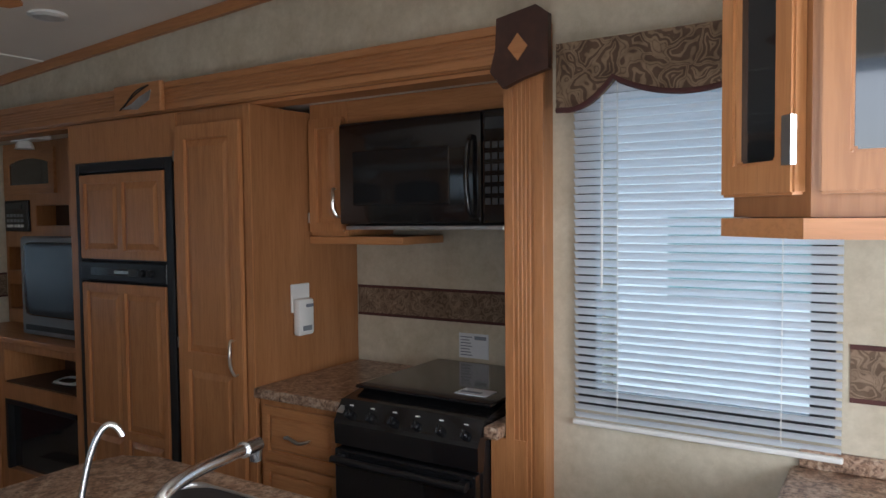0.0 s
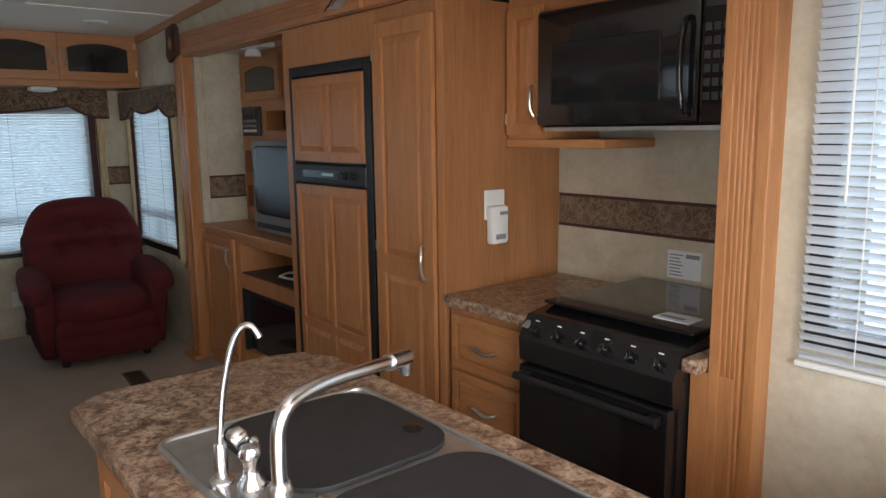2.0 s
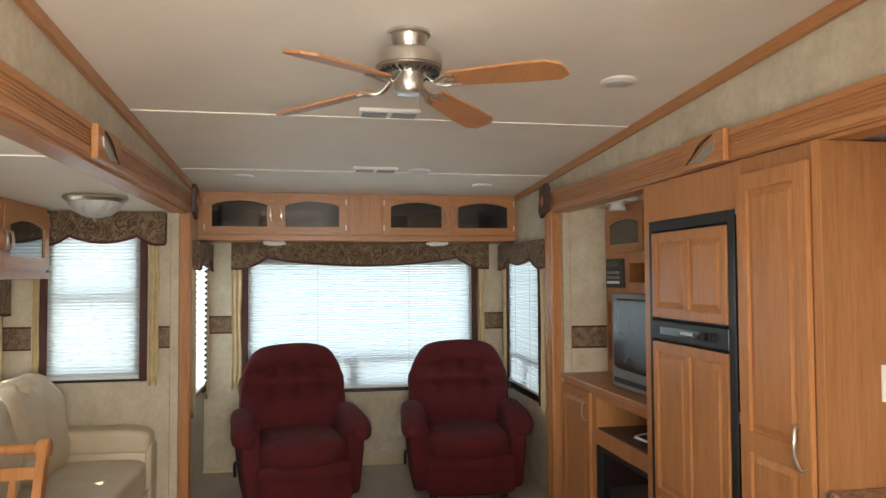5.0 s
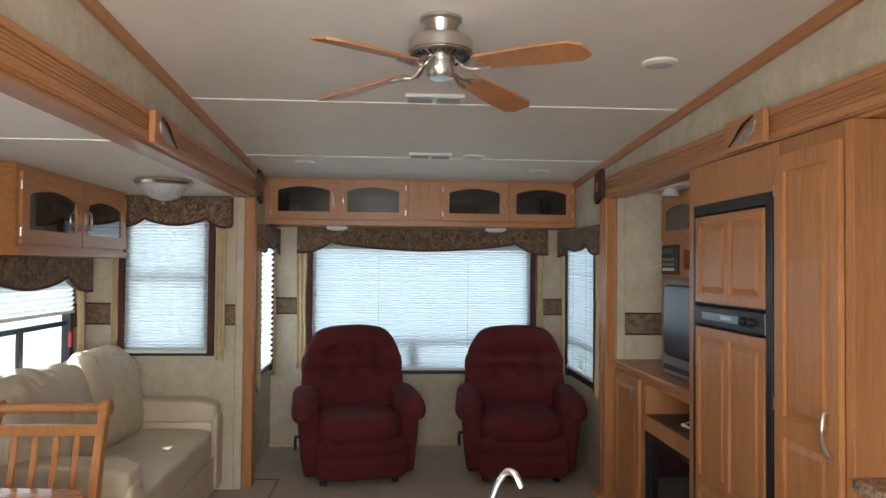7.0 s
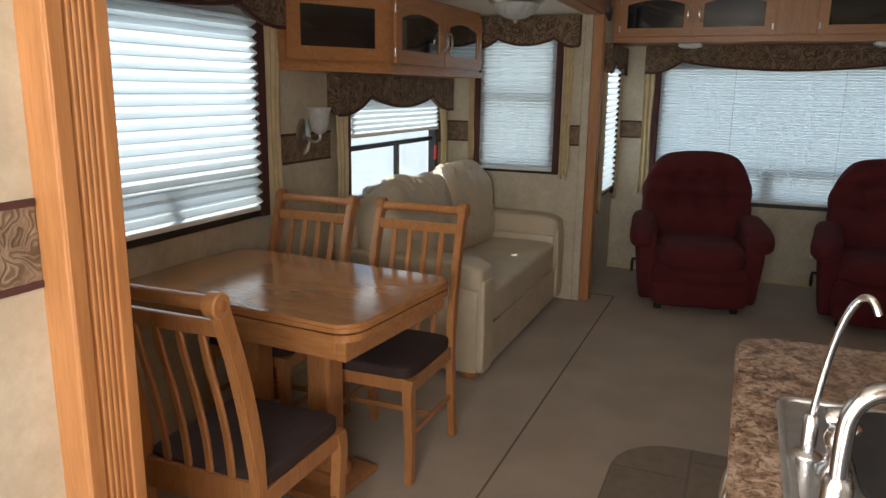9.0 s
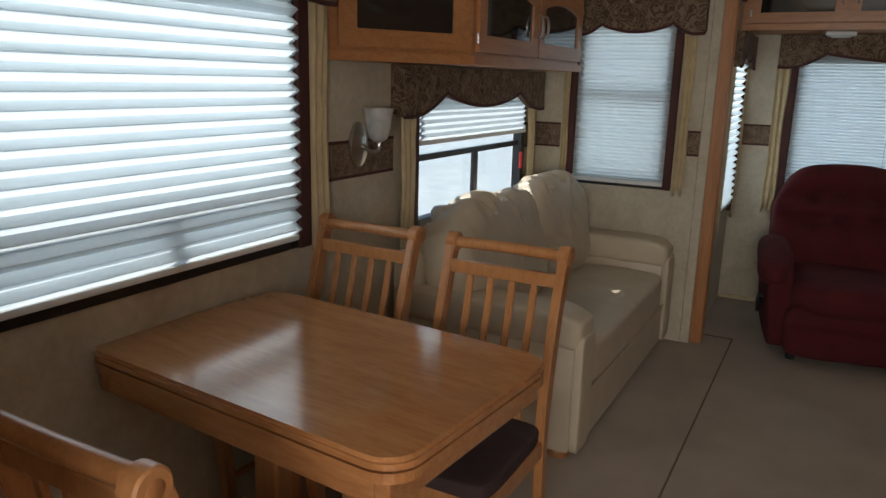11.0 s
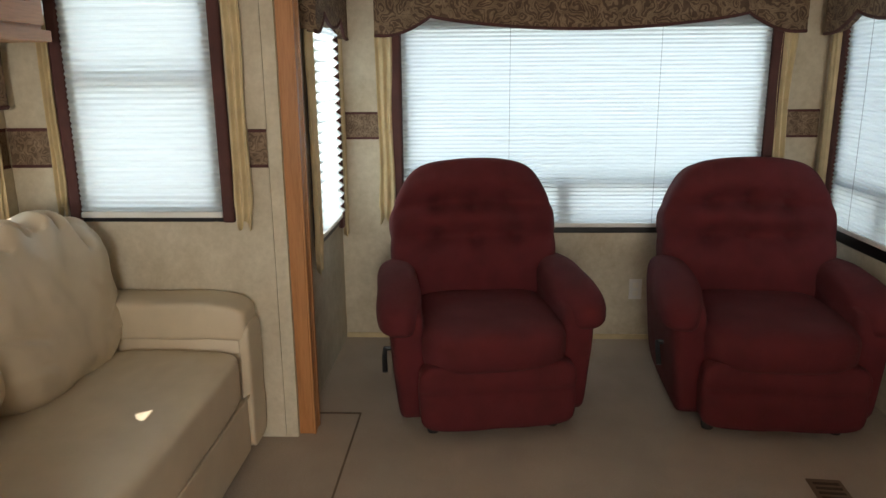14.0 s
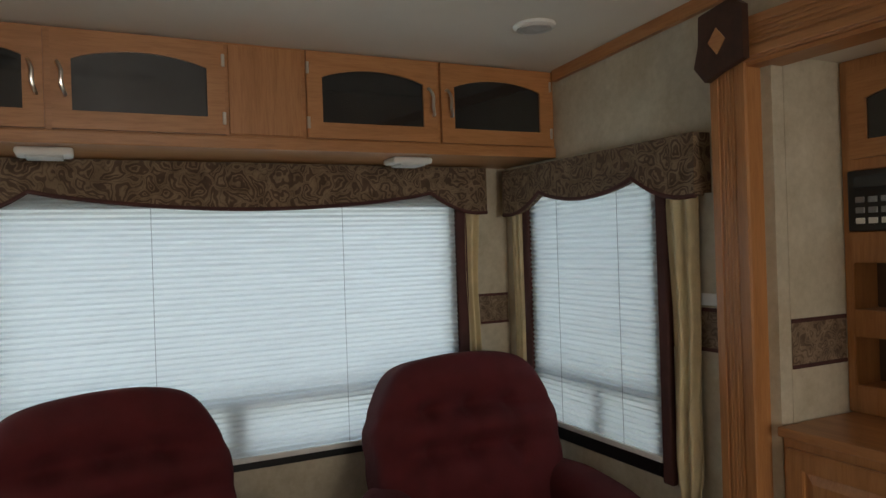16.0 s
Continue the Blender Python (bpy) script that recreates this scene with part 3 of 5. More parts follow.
# ---- windows, shades, valances, curtains ----
def window(n, to3, u0, u1, v0, v1, label, mid=None):
    """Dark frame in the opening, glass, and a rounded inner trim ring."""
    w = thing(f"window_{n}", to3((u0 + u1) / 2, v0, 0), label, "window", kind="structure")
    f = 0.028
    bm = fbox(to3, u0 - 0.03, u0 + f, v0 - 0.03, v1 + 0.03, -0.045, 0.012, 0.006)
    fbox(to3, u1 - f, u1 + 0.03, v0 - 0.03, v1 + 0.03, -0.045, 0.012, 0.006, bm)
    fbox(to3, u0 + f, u1 - f, v0 - 0.03, v0 + f, -0.045, 0.012, 0.006, bm)
    fbox(to3, u0 + f, u1 - f, v1 - f, v1 + 0.03, -0.045, 0.012, 0.006, bm)
    part("window_frame", bm, BLACKM, w)
    g = part("pane", fbox(to3, u0 + f, u1 - f, v0 + f, v1 - f, -0.052, -0.048), GLASS, w)
    g.visible_shadow = False
    if mid:
        for b in mid:
            part("mullion", fbox(to3, *b, -0.036, -0.014, 0.004), BLACKM, w)
    return w


def pleated(to3, u0, u1, v0, v1, label, pitch=0.021, depth=0.010, rail=0.0, cords=()):
    s = thing("pleated_shade", to3((u0 + u1) / 2, v0, 0.02), label, "window shade", "pleated shades")
    n = int((v1 - v0 - 0.02) / pitch * 2)
    bm = bmesh.new()
    rows = []
    for k in range(n + 1):
        v = v0 + 0.02 + (v1 - v0 - 0.02) * k / n
        d = 0.014 + (depth if k % 2 else 0) + 0.0012 * math.sin(k * 1.7)
        rows.append((bm.verts.new(to3(u0, v, d)), bm.verts.new(to3(u1, v, d))))
    for a, b in zip(rows, rows[1:]):
        bm.faces.new((a[0], a[1], b[1], b[0]))
    part("fabric", bm, SHADE, s)
    for c in cords:
        part("cord", tube([to3(c, v0 + 0.02, 0.0265), to3(c, v1, 0.0265)], 0.0011, 6), GREY, s)
    part("bottom_rail", fbox(to3, u0, u1, v0, v0 + 0.022, 0.008, 0.030, 0.003), WHITE if not rail else OAK_PANEL, s)
    return s


def valance(to3, u0, u1, v1, ends, notch, mid, inset, label, group="window valances"):
    """A padded board whose lower edge dips between two notches."""
    low = [(u0, ends)]
    a, b = u0 + inset, u1 - inset
    for k in range(9):
        t = k / 8
        low.append((u0 + 0.02 + (a - u0 - 0.02) * t, ends + (notch - ends) * (t ** 1.6) - 0.012 * math.sin(math.pi * t)))
    for k in range(1, 20):
        t = k / 20
        low.append((a + (b - a) * t, notch + (mid - notch) * math.sin(math.pi * t) ** 0.8))
    for k in range(9):
        t = 1 - k / 8
        low.append((u1 - 0.02 - (u1 - 0.02 - b) * t, ends + (notch - ends) * (t ** 1.6) - 0.012 * math.sin(math.pi * t)))
    low.append((u1, ends))
    vl = thing("window_valance", to3((u0 + u1) / 2, mid, 0.03), label, "valance", group)
    bm = bmesh.new()
    top0 = [[bm.verts.new(to3(u, v1, d)) for u, v in low] for d in (0.035, 0.075)]
    bot0 = [[bm.verts.new(to3(u, v, d)) for u, v in low] for d in (0.035, 0.075)]
    n = len(low)
    for k in range(n - 1):
        bm.faces.new((top0[1][k], top0[1][k + 1], bot0[1][k + 1], bot0[1][k]))
        bm.faces.new((top0[0][k], bot0[0][k], bot0[0][k + 1], top0[0][k + 1]))
        bm.faces.new((top0[0][k], top0[0][k + 1], top0[1][k + 1], top0[1][k]))
        bm.faces.new((bot0[0][k], bot0[1][k], bot0[1][k + 1], bot0[0][k + 1]))
    for k in (0, n - 1):
        bm.faces.new((top0[0][k], top0[1][k], bot0[1][k], bot0[0][k]))
    for ua, ub in ((u0, u0 + 0.02), (u1 - 0.02, u1)):
        fbox(to3, ua, ub, ends + 0.01, v1, 0.001, 0.036, 0, bm)
    bmesh.ops.recalc_face_normals(bm, faces=bm.faces[:])
    part("board", bm, VALANCE, vl)
    part("piping", tube([to3(u, v, 0.072) for u, v in low], 0.0085, 8), BROWN, vl, "dark brown piping", smooth=True)
    return vl


def leg(to3, u0, u1, v0, v1):
    """The dark fabric strip beside a window."""
    s = part("window_side_board", fbox(to3, u0, u1, v0, v1, 0.002, 0.030, 0.008), BROWN)
    return tagged(s, "dark brown fabric-covered strip beside a window", "window trim", "window side strips")


def curtain(to3, u0, u1, v0, v1, seed):
    """A narrow hanging drape in folds, gathered towards a tail."""
    bm = bmesh.new()
    nu, nv = 25, 22
    rows = []
    for j in range(nv + 1):
        t = j / nv
        v = v1 + (v0 - v1) * t
        w = 1.0 - 0.28 * math.sin(math.pi * min(1, t * 1.05)) ** 2 * (0.4 + 0.6 * t) - (0.2 if t > 0.93 else 0)
        c = (u0 + u1) / 2
        row = []
        for i in range(nu + 1):
            s = i / nu
            u = c + (s - 0.5) * (u1 - u0) * w + 0.010 * math.sin(math.pi * t) * math.sin(seed * 2.3) + 0.003 * math.sin(9 * t + seed)
            d = 0.026 + 0.012 * math.sin(s * 6.28 * 2.2 + seed + 0.9 * math.sin(3 * t + seed) + 1.2 * s * t) + 0.004 * noise.noise(Vector((s * 5, t * 7, seed)))
            row.append((u, v - (0.02 * math.sin(s * 9 + seed) if j == nv else 0), d))
        rows.append(row)
    sheets = []
    for off in (0.0, 0.004):
        sheets.append([[bm.verts.new(to3(u, v, d + off)) for u, v, d in row] for row in rows])
    for sh in sheets:
        for a, b in zip(sh, sh[1:]):
            for i in range(nu):
                bm.faces.new((a[i], a[i + 1], b[i + 1], b[i]))
    f, g = sheets
    for i in range(nu):
        bm.faces.new((f[-1][i], f[-1][i + 1], g[-1][i + 1], g[-1][i]))
    for j in range(nv):
        bm.faces.new((f[j][0], f[j + 1][0], g[j + 1][0], g[j][0]))
        bm.faces.new((f[j][-1], f[j + 1][-1], g[j + 1][-1], g[j][-1]))
    bmesh.ops.recalc_face_normals(bm, faces=bm.faces[:])
    return tagged(part("curtain", bm, CREAM, None, "", "all"), "narrow cream satin side curtain in folds", "curtain", "side curtains")


B = facing("+x", BACK)
window(1, B, 0.01, 1.87, 0.64, 1.70, "wide rear window with dark frame", [(0.04, 1.84, 0.855, 0.90), (0.82, 0.90, 0.67, 0.855)])
pleated(B, 0.005, 1.875, 0.645, 1.80, "wide white pleated shade, drawn down", cords=(0.565, 1.33))
valance(B, -0.125, 2.02, 1.853, 1.645, 1.735, 1.668, 0.285, "long brown paisley valance with scalloped edge")
leg(B, -0.055, 0.0, 0.60, 1.70)
leg(B, 1.88, 1.935, 0.60, 1.70)
curtain(B, -0.135, -0.045, 0.68, 1.66, 1)
curtain(B, 1.925, 2.005, 0.68, 1.66, 2)

R = facing("-y", RIGHT)
window(2, R, -5.34, -4.54, 0.67, 1.73, "side window with dark frame", [(-5.31, -4.57, 0.90, 0.94), (-4.93, -4.88, 0.70, 0.90)])
pleated(R, -5.345, -4.535, 0.70, 1.80, "white pleated shade, drawn down", cords=(-5.13, -4.74))
valance(R, -5.49, -4.30, 1.835, 1.63, 1.715, 1.665, 0.30, "brown paisley valance with scalloped edge")
leg(R, -5.40, -5.35, 0.63, 1.70)
leg(R, -4.535, -4.485, 0.63, 1.70)
curtain(R, -5.48, -5.395, 0.60, 1.66, 3)
curtain(R, -4.475, -4.34, 0.60, 1.66, 4)

L = facing("+y", LEFT)
window(3, L, -5.44, -4.90, 0.71, 1.73, "small side window with dark frame")
pleated(L, -5.445, -4.895, 0.72, 1.80, "white pleated shade, drawn down and sunlit", 0.044, 0.030)
valance(L, -5.53, -4.78, 1.835, 1.63, 1.715, 1.665, 0.18, "brown paisley valance with scalloped edge")
leg(L, -5.50, -5.45, 0.66, 1.70)
curtain(L, -4.885, -4.80, 0.60, 1.66, 5)
curtain(L, -5.57, -5.50, 0.62, 1.66, 5.5)

E = facing("+x", -4.41)
window(4, E, -1.12, -0.58, 0.94, 1.85, "end window with dark frame", [(-1.09, -0.61, 1.42, 1.465)])
pleated(E, -1.125, -0.575, 0.93, 1.90, "white pleated shade, drawn down")
valance(E, -1.16, -0.415, 1.995, 1.79, 1.845, 1.80, 0.17, "brown paisley valance with scalloped edge")
leg(E, -1.17, -1.125, 0.91, 1.80)
leg(E, -0.575, -0.53, 0.91, 1.80)
curtain(E, -0.53, -0.458, 0.90, 1.80, 6)
curtain(E, -1.215, -1.17, 0.95, 1.80, 6.5)

S = facing("+y", SLIDE)
window(5, S, -4.18, -2.92, 0.84, 1.46, "window behind the sofa with dark frame",
       [(-4.17, -2.93, 1.135, 1.165), (-3.62, -3.57, 0.85, 1.14)])
pleated(S, -4.17, -2.93, 1.215, 1.50, "white pleated shade, half raised", 0.030, 0.016)
valance(S, -4.33, -2.715, 1.568, 1.352, 1.450, 1.385, 0.37, "brown paisley valance with scalloped edge")
leg(S, -2.915, -2.87, 0.75, 1.38)
curtain(S, -2.865, -2.755, 0.70, 1.38, 7)
curtain(S, -4.30, -4.215, 0.76, 1.40, 8)
latch = part("window_latch", fbox(S, -4.150, -4.125, 1.00, 1.10, 0.012, 0.03, 0.005), RED)
tagged(latch, "red plastic emergency window latch", "latch")

window(6, S, -2.075, -0.93, 0.93, 1.79, "dining window with dark frame", [(-2.045, -0.96, 1.06, 1.14), (-1.55, -1.50, 0.96, 1.06)])
pleated(S, -2.07, -0.935, 0.935, 1.86, "white pleated shade in strong sunlight", 0.044, 0.030)
valance(S, -2.245, -0.78, 1.985, 1.76, 1.84, 1.80, 0.33, "brown paisley valance with scalloped edge")
leg(S, -2.145, -2.08, 0.90, 1.82)
curtain(S, -2.245, -2.15, 0.86, 1.80, 9)

window(7, R, -0.13, 0.49, 1.01, 1.93, "kitchen window with dark frame")
valance(R, -0.20, 0.56, 2.055, 1.865, 1.945, 1.885, 0.17, "tan paisley valance with dark piping")
bl = thing("venetian_blind", (0.18, RIGHT - 0.02, 0.965), "pale grey venetian blind, slats half open", "blind")
part("head_rail", box(-0.16, 0.53, RIGHT - 0.03, RIGHT - 0.006, 1.955, 1.985, 0.003), WHITE, bl)
part("bottom_rail", box(-0.17, 0.54, RIGHT - 0.032, RIGHT - 0.012, 0.938, 0.953, 0.004), WHITE, bl)
prof = [(-0.0125, 0.0), (-0.004, 0.0022), (0.004, 0.0022), (0.0125, 0.0)]
ra = radians(52)
prof = [(a * math.cos(ra) + b * math.sin(ra), -a * math.sin(ra) + b * math.cos(ra)) for a, b in prof]
ring = [(a, b) for a, b in prof] + [(a, b - 0.0009) for a, b in prof[::-1]]
slat0 = part("slat", prism(ring, lambda u, v, d: (d, u, v), -0.165, 0.535), SLAT, bl, local=True)
slat0.location = Vector((0, RIGHT - 0.022, 0.968)) - bl.location
for k in range(1, 42):
    o = new("slat", slat0.data)
    o.parent = bl
    o.location = Vector((0, RIGHT - 0.022 + 0.0008 * math.sin(k * 2.3), 0.968 + k * 0.0238)) - bl.location
for x in (-0.03, 0.40):
    part("cord", tube([(x, RIGHT - 0.036, 0.97), (x, RIGHT - 0.036, 1.96)], 0.0014, 6), WHITE, bl)
part("tilt_wand", tube([(-0.075, RIGHT - 0.040, 1.35), (-0.075, RIGHT - 0.037, 1.95)], 0.0035, 8), WHITE, bl)


# ---- hardware and doors ----
def handle(parent, to3, u, v, length, upright=True, d=0.0):
    h = length / 2
    ends = [(u, v - h), (u, v + h)] if upright else [(u - h, v), (u + h, v)]
    (a, b), (c, e) = ends
    lean = 0.010
    pa, pb = (a + (lean if upright else 0), b), (c - (lean if upright else 0), e)
    path = arc_path([to3(*pa, d), to3(*pa, d + 0.018), to3((a * 0.7 + c * 0.3), (b * 0.7 + e * 0.3) + (0 if upright else 0.006), d + 0.030),
                     to3((a * 0.3 + c * 0.7), (b * 0.3 + e * 0.7) - (0 if upright else 0.006), d + 0.030), to3(*pb, d + 0.018), to3(*pb, d)], 5)
    n = len(path)
    return part("handle", tube(path, [0.0038 + 0.003 * math.sin(math.pi * k / (n - 1)) for k in range(n)], 8), NICKEL, parent, "brushed nickel bow handle", smooth=True)


def raised(to3, u0, u1, v0, v1, d, rise=0.012, slope=0.028):
    """A raised field with sloping edges."""
    bm = bmesh.new()
    q = slope
    ring = lambda m, dd: [bm.verts.new(to3(*c, dd)) for c in ((u0 + m, v0 + m), (u1 - m, v0 + m), (u1 - m, v1 - m), (u0 + m, v1 - m))]
    levels = [ring(-0.006, d - 0.006), ring(-0.006, d + 0.001), ring(0.006, d + 0.001), ring(q, d + rise - 0.003), ring(q + 0.003, d + rise - 0.002)]
    bm.faces.new(levels[0][::-1])
    bm.faces.new(levels[-1])
    for a, b in zip(levels, levels[1:]):
        for k in range(4):
            bm.faces.new((a[k], a[(k + 1) % 4], b[(k + 1) % 4], b[k]))
    bmesh.ops.recalc_face_normals(bm, faces=bm.faces[:])
    return bm


def panel_door(parent, to3, u0, u1, v0, v1, d, mat, w=0.05, name="door", fields=None, slope=0.028):
    """Frame of stiles and rails with one or more raised panels let in."""
    fields = fields or [(u0 + w, u1 - w, v0 + w, v1 - w)]
    dr = part(name, lattice(to3, u0, u1, v0, v1, fields, d - 0.008, d + 0.012), mat, parent)
    for f in fields:
        part("panel", raised(to3, *f, d, 0.012, slope), mat, dr)
    return dr


def glass_door(parent, to3, u0, u1, v0, v1, d, mat, glass=None, w=0.05, arch=0.035):
    a, b = u0 + w, u1 - w
    arc = [(b + (a - b) * k / 12, v1 - w - arch + arch * math.sin(math.pi * k / 12) ** 0.8) for k in range(13)]
    inner = [(a, v0 + w), (b, v0 + w)] + arc
    outer = [(u0, v0), (u1, v0)] + [((u1 if k == 0 else u0 if k == 12 else p[0]), v1) for k, p in enumerate(arc)]
    bm = bmesh.new()
    rings = [[bm.verts.new(to3(u, v, dd)) for u, v in loop] for loop, dd in ((outer, d), (outer, d + 0.018), (inner, d + 0.018), (inner, d))]
    n = len(inner)
    for p, q in zip(rings, rings[1:] + rings[:1]):
        for k in range(n):
            bm.faces.new((p[k], p[(k + 1) % n], q[(k + 1) % n], q[k]))
    bmesh.ops.recalc_face_normals(bm, faces=bm.faces[:])
    dr = part("door", bm, mat, parent)
    part("glass", fbox(to3, a - 0.004, b + 0.004, v0 + w - 0.004, v1 - w + 0.004, d + 0.004, d + 0.009), glass or DGLASS, dr, "dark smoked glass")
    return dr


def hinge(parent, to3, u, v, d):
    return part("hinge", fbox(to3, u - 0.006, u + 0.006, v - 0.022, v + 0.022, d, d + 0.012, 0.003), NICKEL, parent, "nickel hinge")


# ---- rear overhead cabinet ----
oh = thing("overhead_cabinet", (-5.36, 0.9, 1.86), "long golden oak overhead cabinet with arched glass doors", "cabinet")
part("body", joined(box(BACK + 0.001, -5.165, LEFT + 0.002, RIGHT - 0.002, 1.885, 2.235), box(BACK + 0.001, -5.150, LEFT + 0.002, RIGHT - 0.002, 1.858, 1.90, 0.004)), OAK_Y, oh)
F = facing("+x", -5.165)
for k, (a, b) in enumerate(((-0.29, 0.235), (0.255, 0.785), (0.80, 1.06), (1.075, 1.60), (1.62, 2.145))):
    if k == 2:
        part("centre_panel", fbox(F, a, b, 1.908, 2.220, 0.001, 0.009, 0.003), OAK_V, oh)
    else:
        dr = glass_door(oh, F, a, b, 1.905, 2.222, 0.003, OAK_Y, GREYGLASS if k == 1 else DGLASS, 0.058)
        handle(dr, F, b - 0.03 if k in (0, 3) else a + 0.03, 2.06, 0.10, True, 0.02)
        for v in (1.96, 2.16):
            hinge(dr, F, a + 0.004 if k in (0, 3) else b - 0.004, v, 0.012)
for y in (0.227, 1.526):
    p = thing("cabinet_light", (-5.28, y, 1.858), "white plastic reading light under the cabinet", "light", "cabinet lights")
    part("housing", box(-5.34, -5.22, y - 0.085, y + 0.085, 1.830, 1.857, 0.010), WHITE, p)
    part("lens", box(-5.33, -5.23, y - 0.055, y + 0.055, 1.822, 1.832, 0.004), FROST, p)


# ---- recliners ----
def smoothstep(a, b, x):
    t = min(1.0, max(0.0, (x - a) / (b - a)))
    return t * t * (3 - 2 * t)


def bell(x, c, w):
    return math.exp(-((x - c) / w) ** 2)


def recliner(x, y, rz, label):
    """Overstuffed chair facing +x, in its own place."""
    r = thing("recliner", (x, y, 0), label, "recliner", "recliners", rz=rz)
    part("base", puffy(-0.04, 0, 0.245, 0.74, 0.60, 0.36, 10, 8), BURG, r, smooth="all", local=True)
    bm = puffy(0.375, 0, 0.200, 0.11, 0.60, 0.29, 7, 14, 0.005, 9)
    for v in bm.verts:
        v.co.x += 0.010 * bell(v.co.z, 0.27, 0.05) - 0.014 * bell(v.co.z, 0.215, 0.02)
    part("footrest", bm, BURG, r, smooth="all", local=True)
    bm = puffy(0.11, 0, 0.385, 0.68, 0.585, 0.215, 4.0, 20, 0.010, 6)
    for v in bm.verts:
        if v.co.z > 0.38:
            v.co.z += 0.012 * bell(v.co.y, 0, 0.2) * smoothstep(-0.1, 0.25, v.co.x)
        v.co.x += 0.012 * bell(v.co.z, 0.40, 0.06) * smoothstep(0.3, 0.42, v.co.x)
    part("seat", bm, BURG, r, smooth="all", local=True)
    for sgn in (-1, 1):
        bm = puffy(-0.03, sgn * 0.335, 0.30, 0.72, 0.140, 0.50, 8, 12, 0.004, 7)
        for v in bm.verts:
            v.co.y -= sgn * 0.032 * (1 - smoothstep(0.02, 0.52, v.co.z))
        part("side_panel", bm, BURG, r, smooth="all", local=True)
        bm = puffy(0.03, sgn * 0.350, 0.545, 0.66, 0.190, 0.190, 2.7, 20, 0.008, 7, seed=sgn * 4.0)
        for v in bm.verts:
            f = smoothstep(0.0, 0.36, v.co.x)
            v.co.z -= 0.050 * f
            v.co.y += sgn * 0.018 * f
            v.co.y = sgn * 0.350 + (v.co.y - sgn * 0.350) * (0.92 + 0.14 * f)
            if v.co.z < 0.47:
                v.co.y -= sgn * 0.030 * smoothstep(0.47, 0.38, v.co.z)
        part("arm", bm, BURG, r, smooth="all", local=True)
    # backrest: broad shoulders, waist at the arms, two tufted rows above a plump lower roll
    rows, buttons = (0.175, 0.015), (-0.165, 0.0, 0.165)
    bm = puffy(0, 0, 0, 0.25, 0.73, 0.76, 7.0, 40, 0.006, 5, seed=x)
    for v in bm.verts:
        t = (v.co.z + 0.38) / 0.76
        face = smoothstep(0.02, 0.09, v.co.x)
        edge = 1 - min(1.0, abs(v.co.y / 0.36)) ** 5
        dent = 0.0
        for row in rows:
            dent += 0.020 * bell(v.co.z, row, 0.030) * edge
            for c in buttons:
                dent += 0.040 * math.exp(-(((v.co.y - c) / 0.036) ** 2 + ((v.co.z - row) / 0.032) ** 2))
                dent += 0.012 * bell(v.co.y, c, 0.016) * bell(v.co.z, row - 0.045, 0.04)
        swell = 0.026 * (bell(v.co.z, 0.095, 0.05) + bell(v.co.z, -0.13, 0.09) + bell(v.co.z, 0.27, 0.06))
        v.co.x += face * (swell * edge - dent)
        wide = 0.90 + 0.11 * smoothstep(0.12, 0.42, t) - 0.19 * smoothstep(0.62, 1.02, t)
        wide -= 0.015 * (bell(t, 0.74, 0.035) + bell(t, 0.51, 0.035))
        v.co.y *= wide
        v.co.z -= 0.045 * (v.co.y / 0.32) ** 2 * smoothstep(0.5, 1.0, t)
    moved(bm, Matrix.Translation((-0.27, 0, 0.698)) @ Matrix.Rotation(radians(-13), 4, "Y"))
    part("backrest", bm, BURG, r, "tufted backrest", smooth="all", local=True)
    for sx in (-0.28, 0.30):
        for sy in (-0.24, 0.24):
            part("foot", lathe([(0.022, 0.0), (0.026, 0.02), (0.02, 0.085)], (sx, sy, 0), 12), RUBBER, r, "black foot", local=True)
    bm = tube([(0.10, -0.37, 0.30), (0.10, -0.415, 0.30), (0.15, -0.42, 0.28), (0.19, -0.42, 0.23)], 0.011, 8)
    part("lever", bm, BLACKM, r, "black recline lever", smooth=True, local=True)
    for o in r.children:
        o.data.transform(Matrix.Diagonal((1.06, 1.06, 0.985, 1)))
    return r


recliner(-4.83, 0.415, 9, "burgundy chenille recliner with tufted back")
recliner(-4.84, 1.640, -4, "burgundy chenille recliner beside the corner window")


# ---- sofa ----
def crease(p, a, b, w):
    """1 on the line from a to b, fading to 0 at w from it and at its ends."""
    ax, az, bx, bz = a[0], a[1], b[0], b[1]
    dx, dz = bx - ax, bz - az
    t = ((p.x - ax) * dx + (p.z - az) * dz) / (dx * dx + dz * dz)
    if t < 0 or t > 1:
        return 0.0
    q = (p.x - ax - dx * t) ** 2 + (p.z - az - dz * t) ** 2
    return math.exp(-q / (w * w)) * math.sin(math.pi * t) ** 0.5


FRONT_Y = -0.475
sofa = thing("sofa", (-3.5, -0.93, 0), "cream leather sofa bed with loose back pillows", "sofa")
part("base", joined(box(-4.37, -2.82, -1.34, FRONT_Y - 0.03, 0.05, 0.27, 0.02), box(-4.22, -2.825, FRONT_Y - 0.03, FRONT_Y, 0.045, 0.262, 0.012)), LEATHER, sofa)
bm = puffy(-3.525, -0.84, 0.362, 1.40, 0.745, 0.195, 11, 44, 0.005, 5)
for v in bm.verts:
    if v.co.z > 0.36:
        v.co.z += 0.010 * bell(v.co.y, -0.78, 0.3) - 0.006 * bell(v.co.x, -3.53, 0.02)
        v.co.z += 0.004 * noise.noise(Vector((v.co.x * 9, v.co.y * 22, 2.0)))
part("seat", bm, LEATHER, sofa, smooth="all")
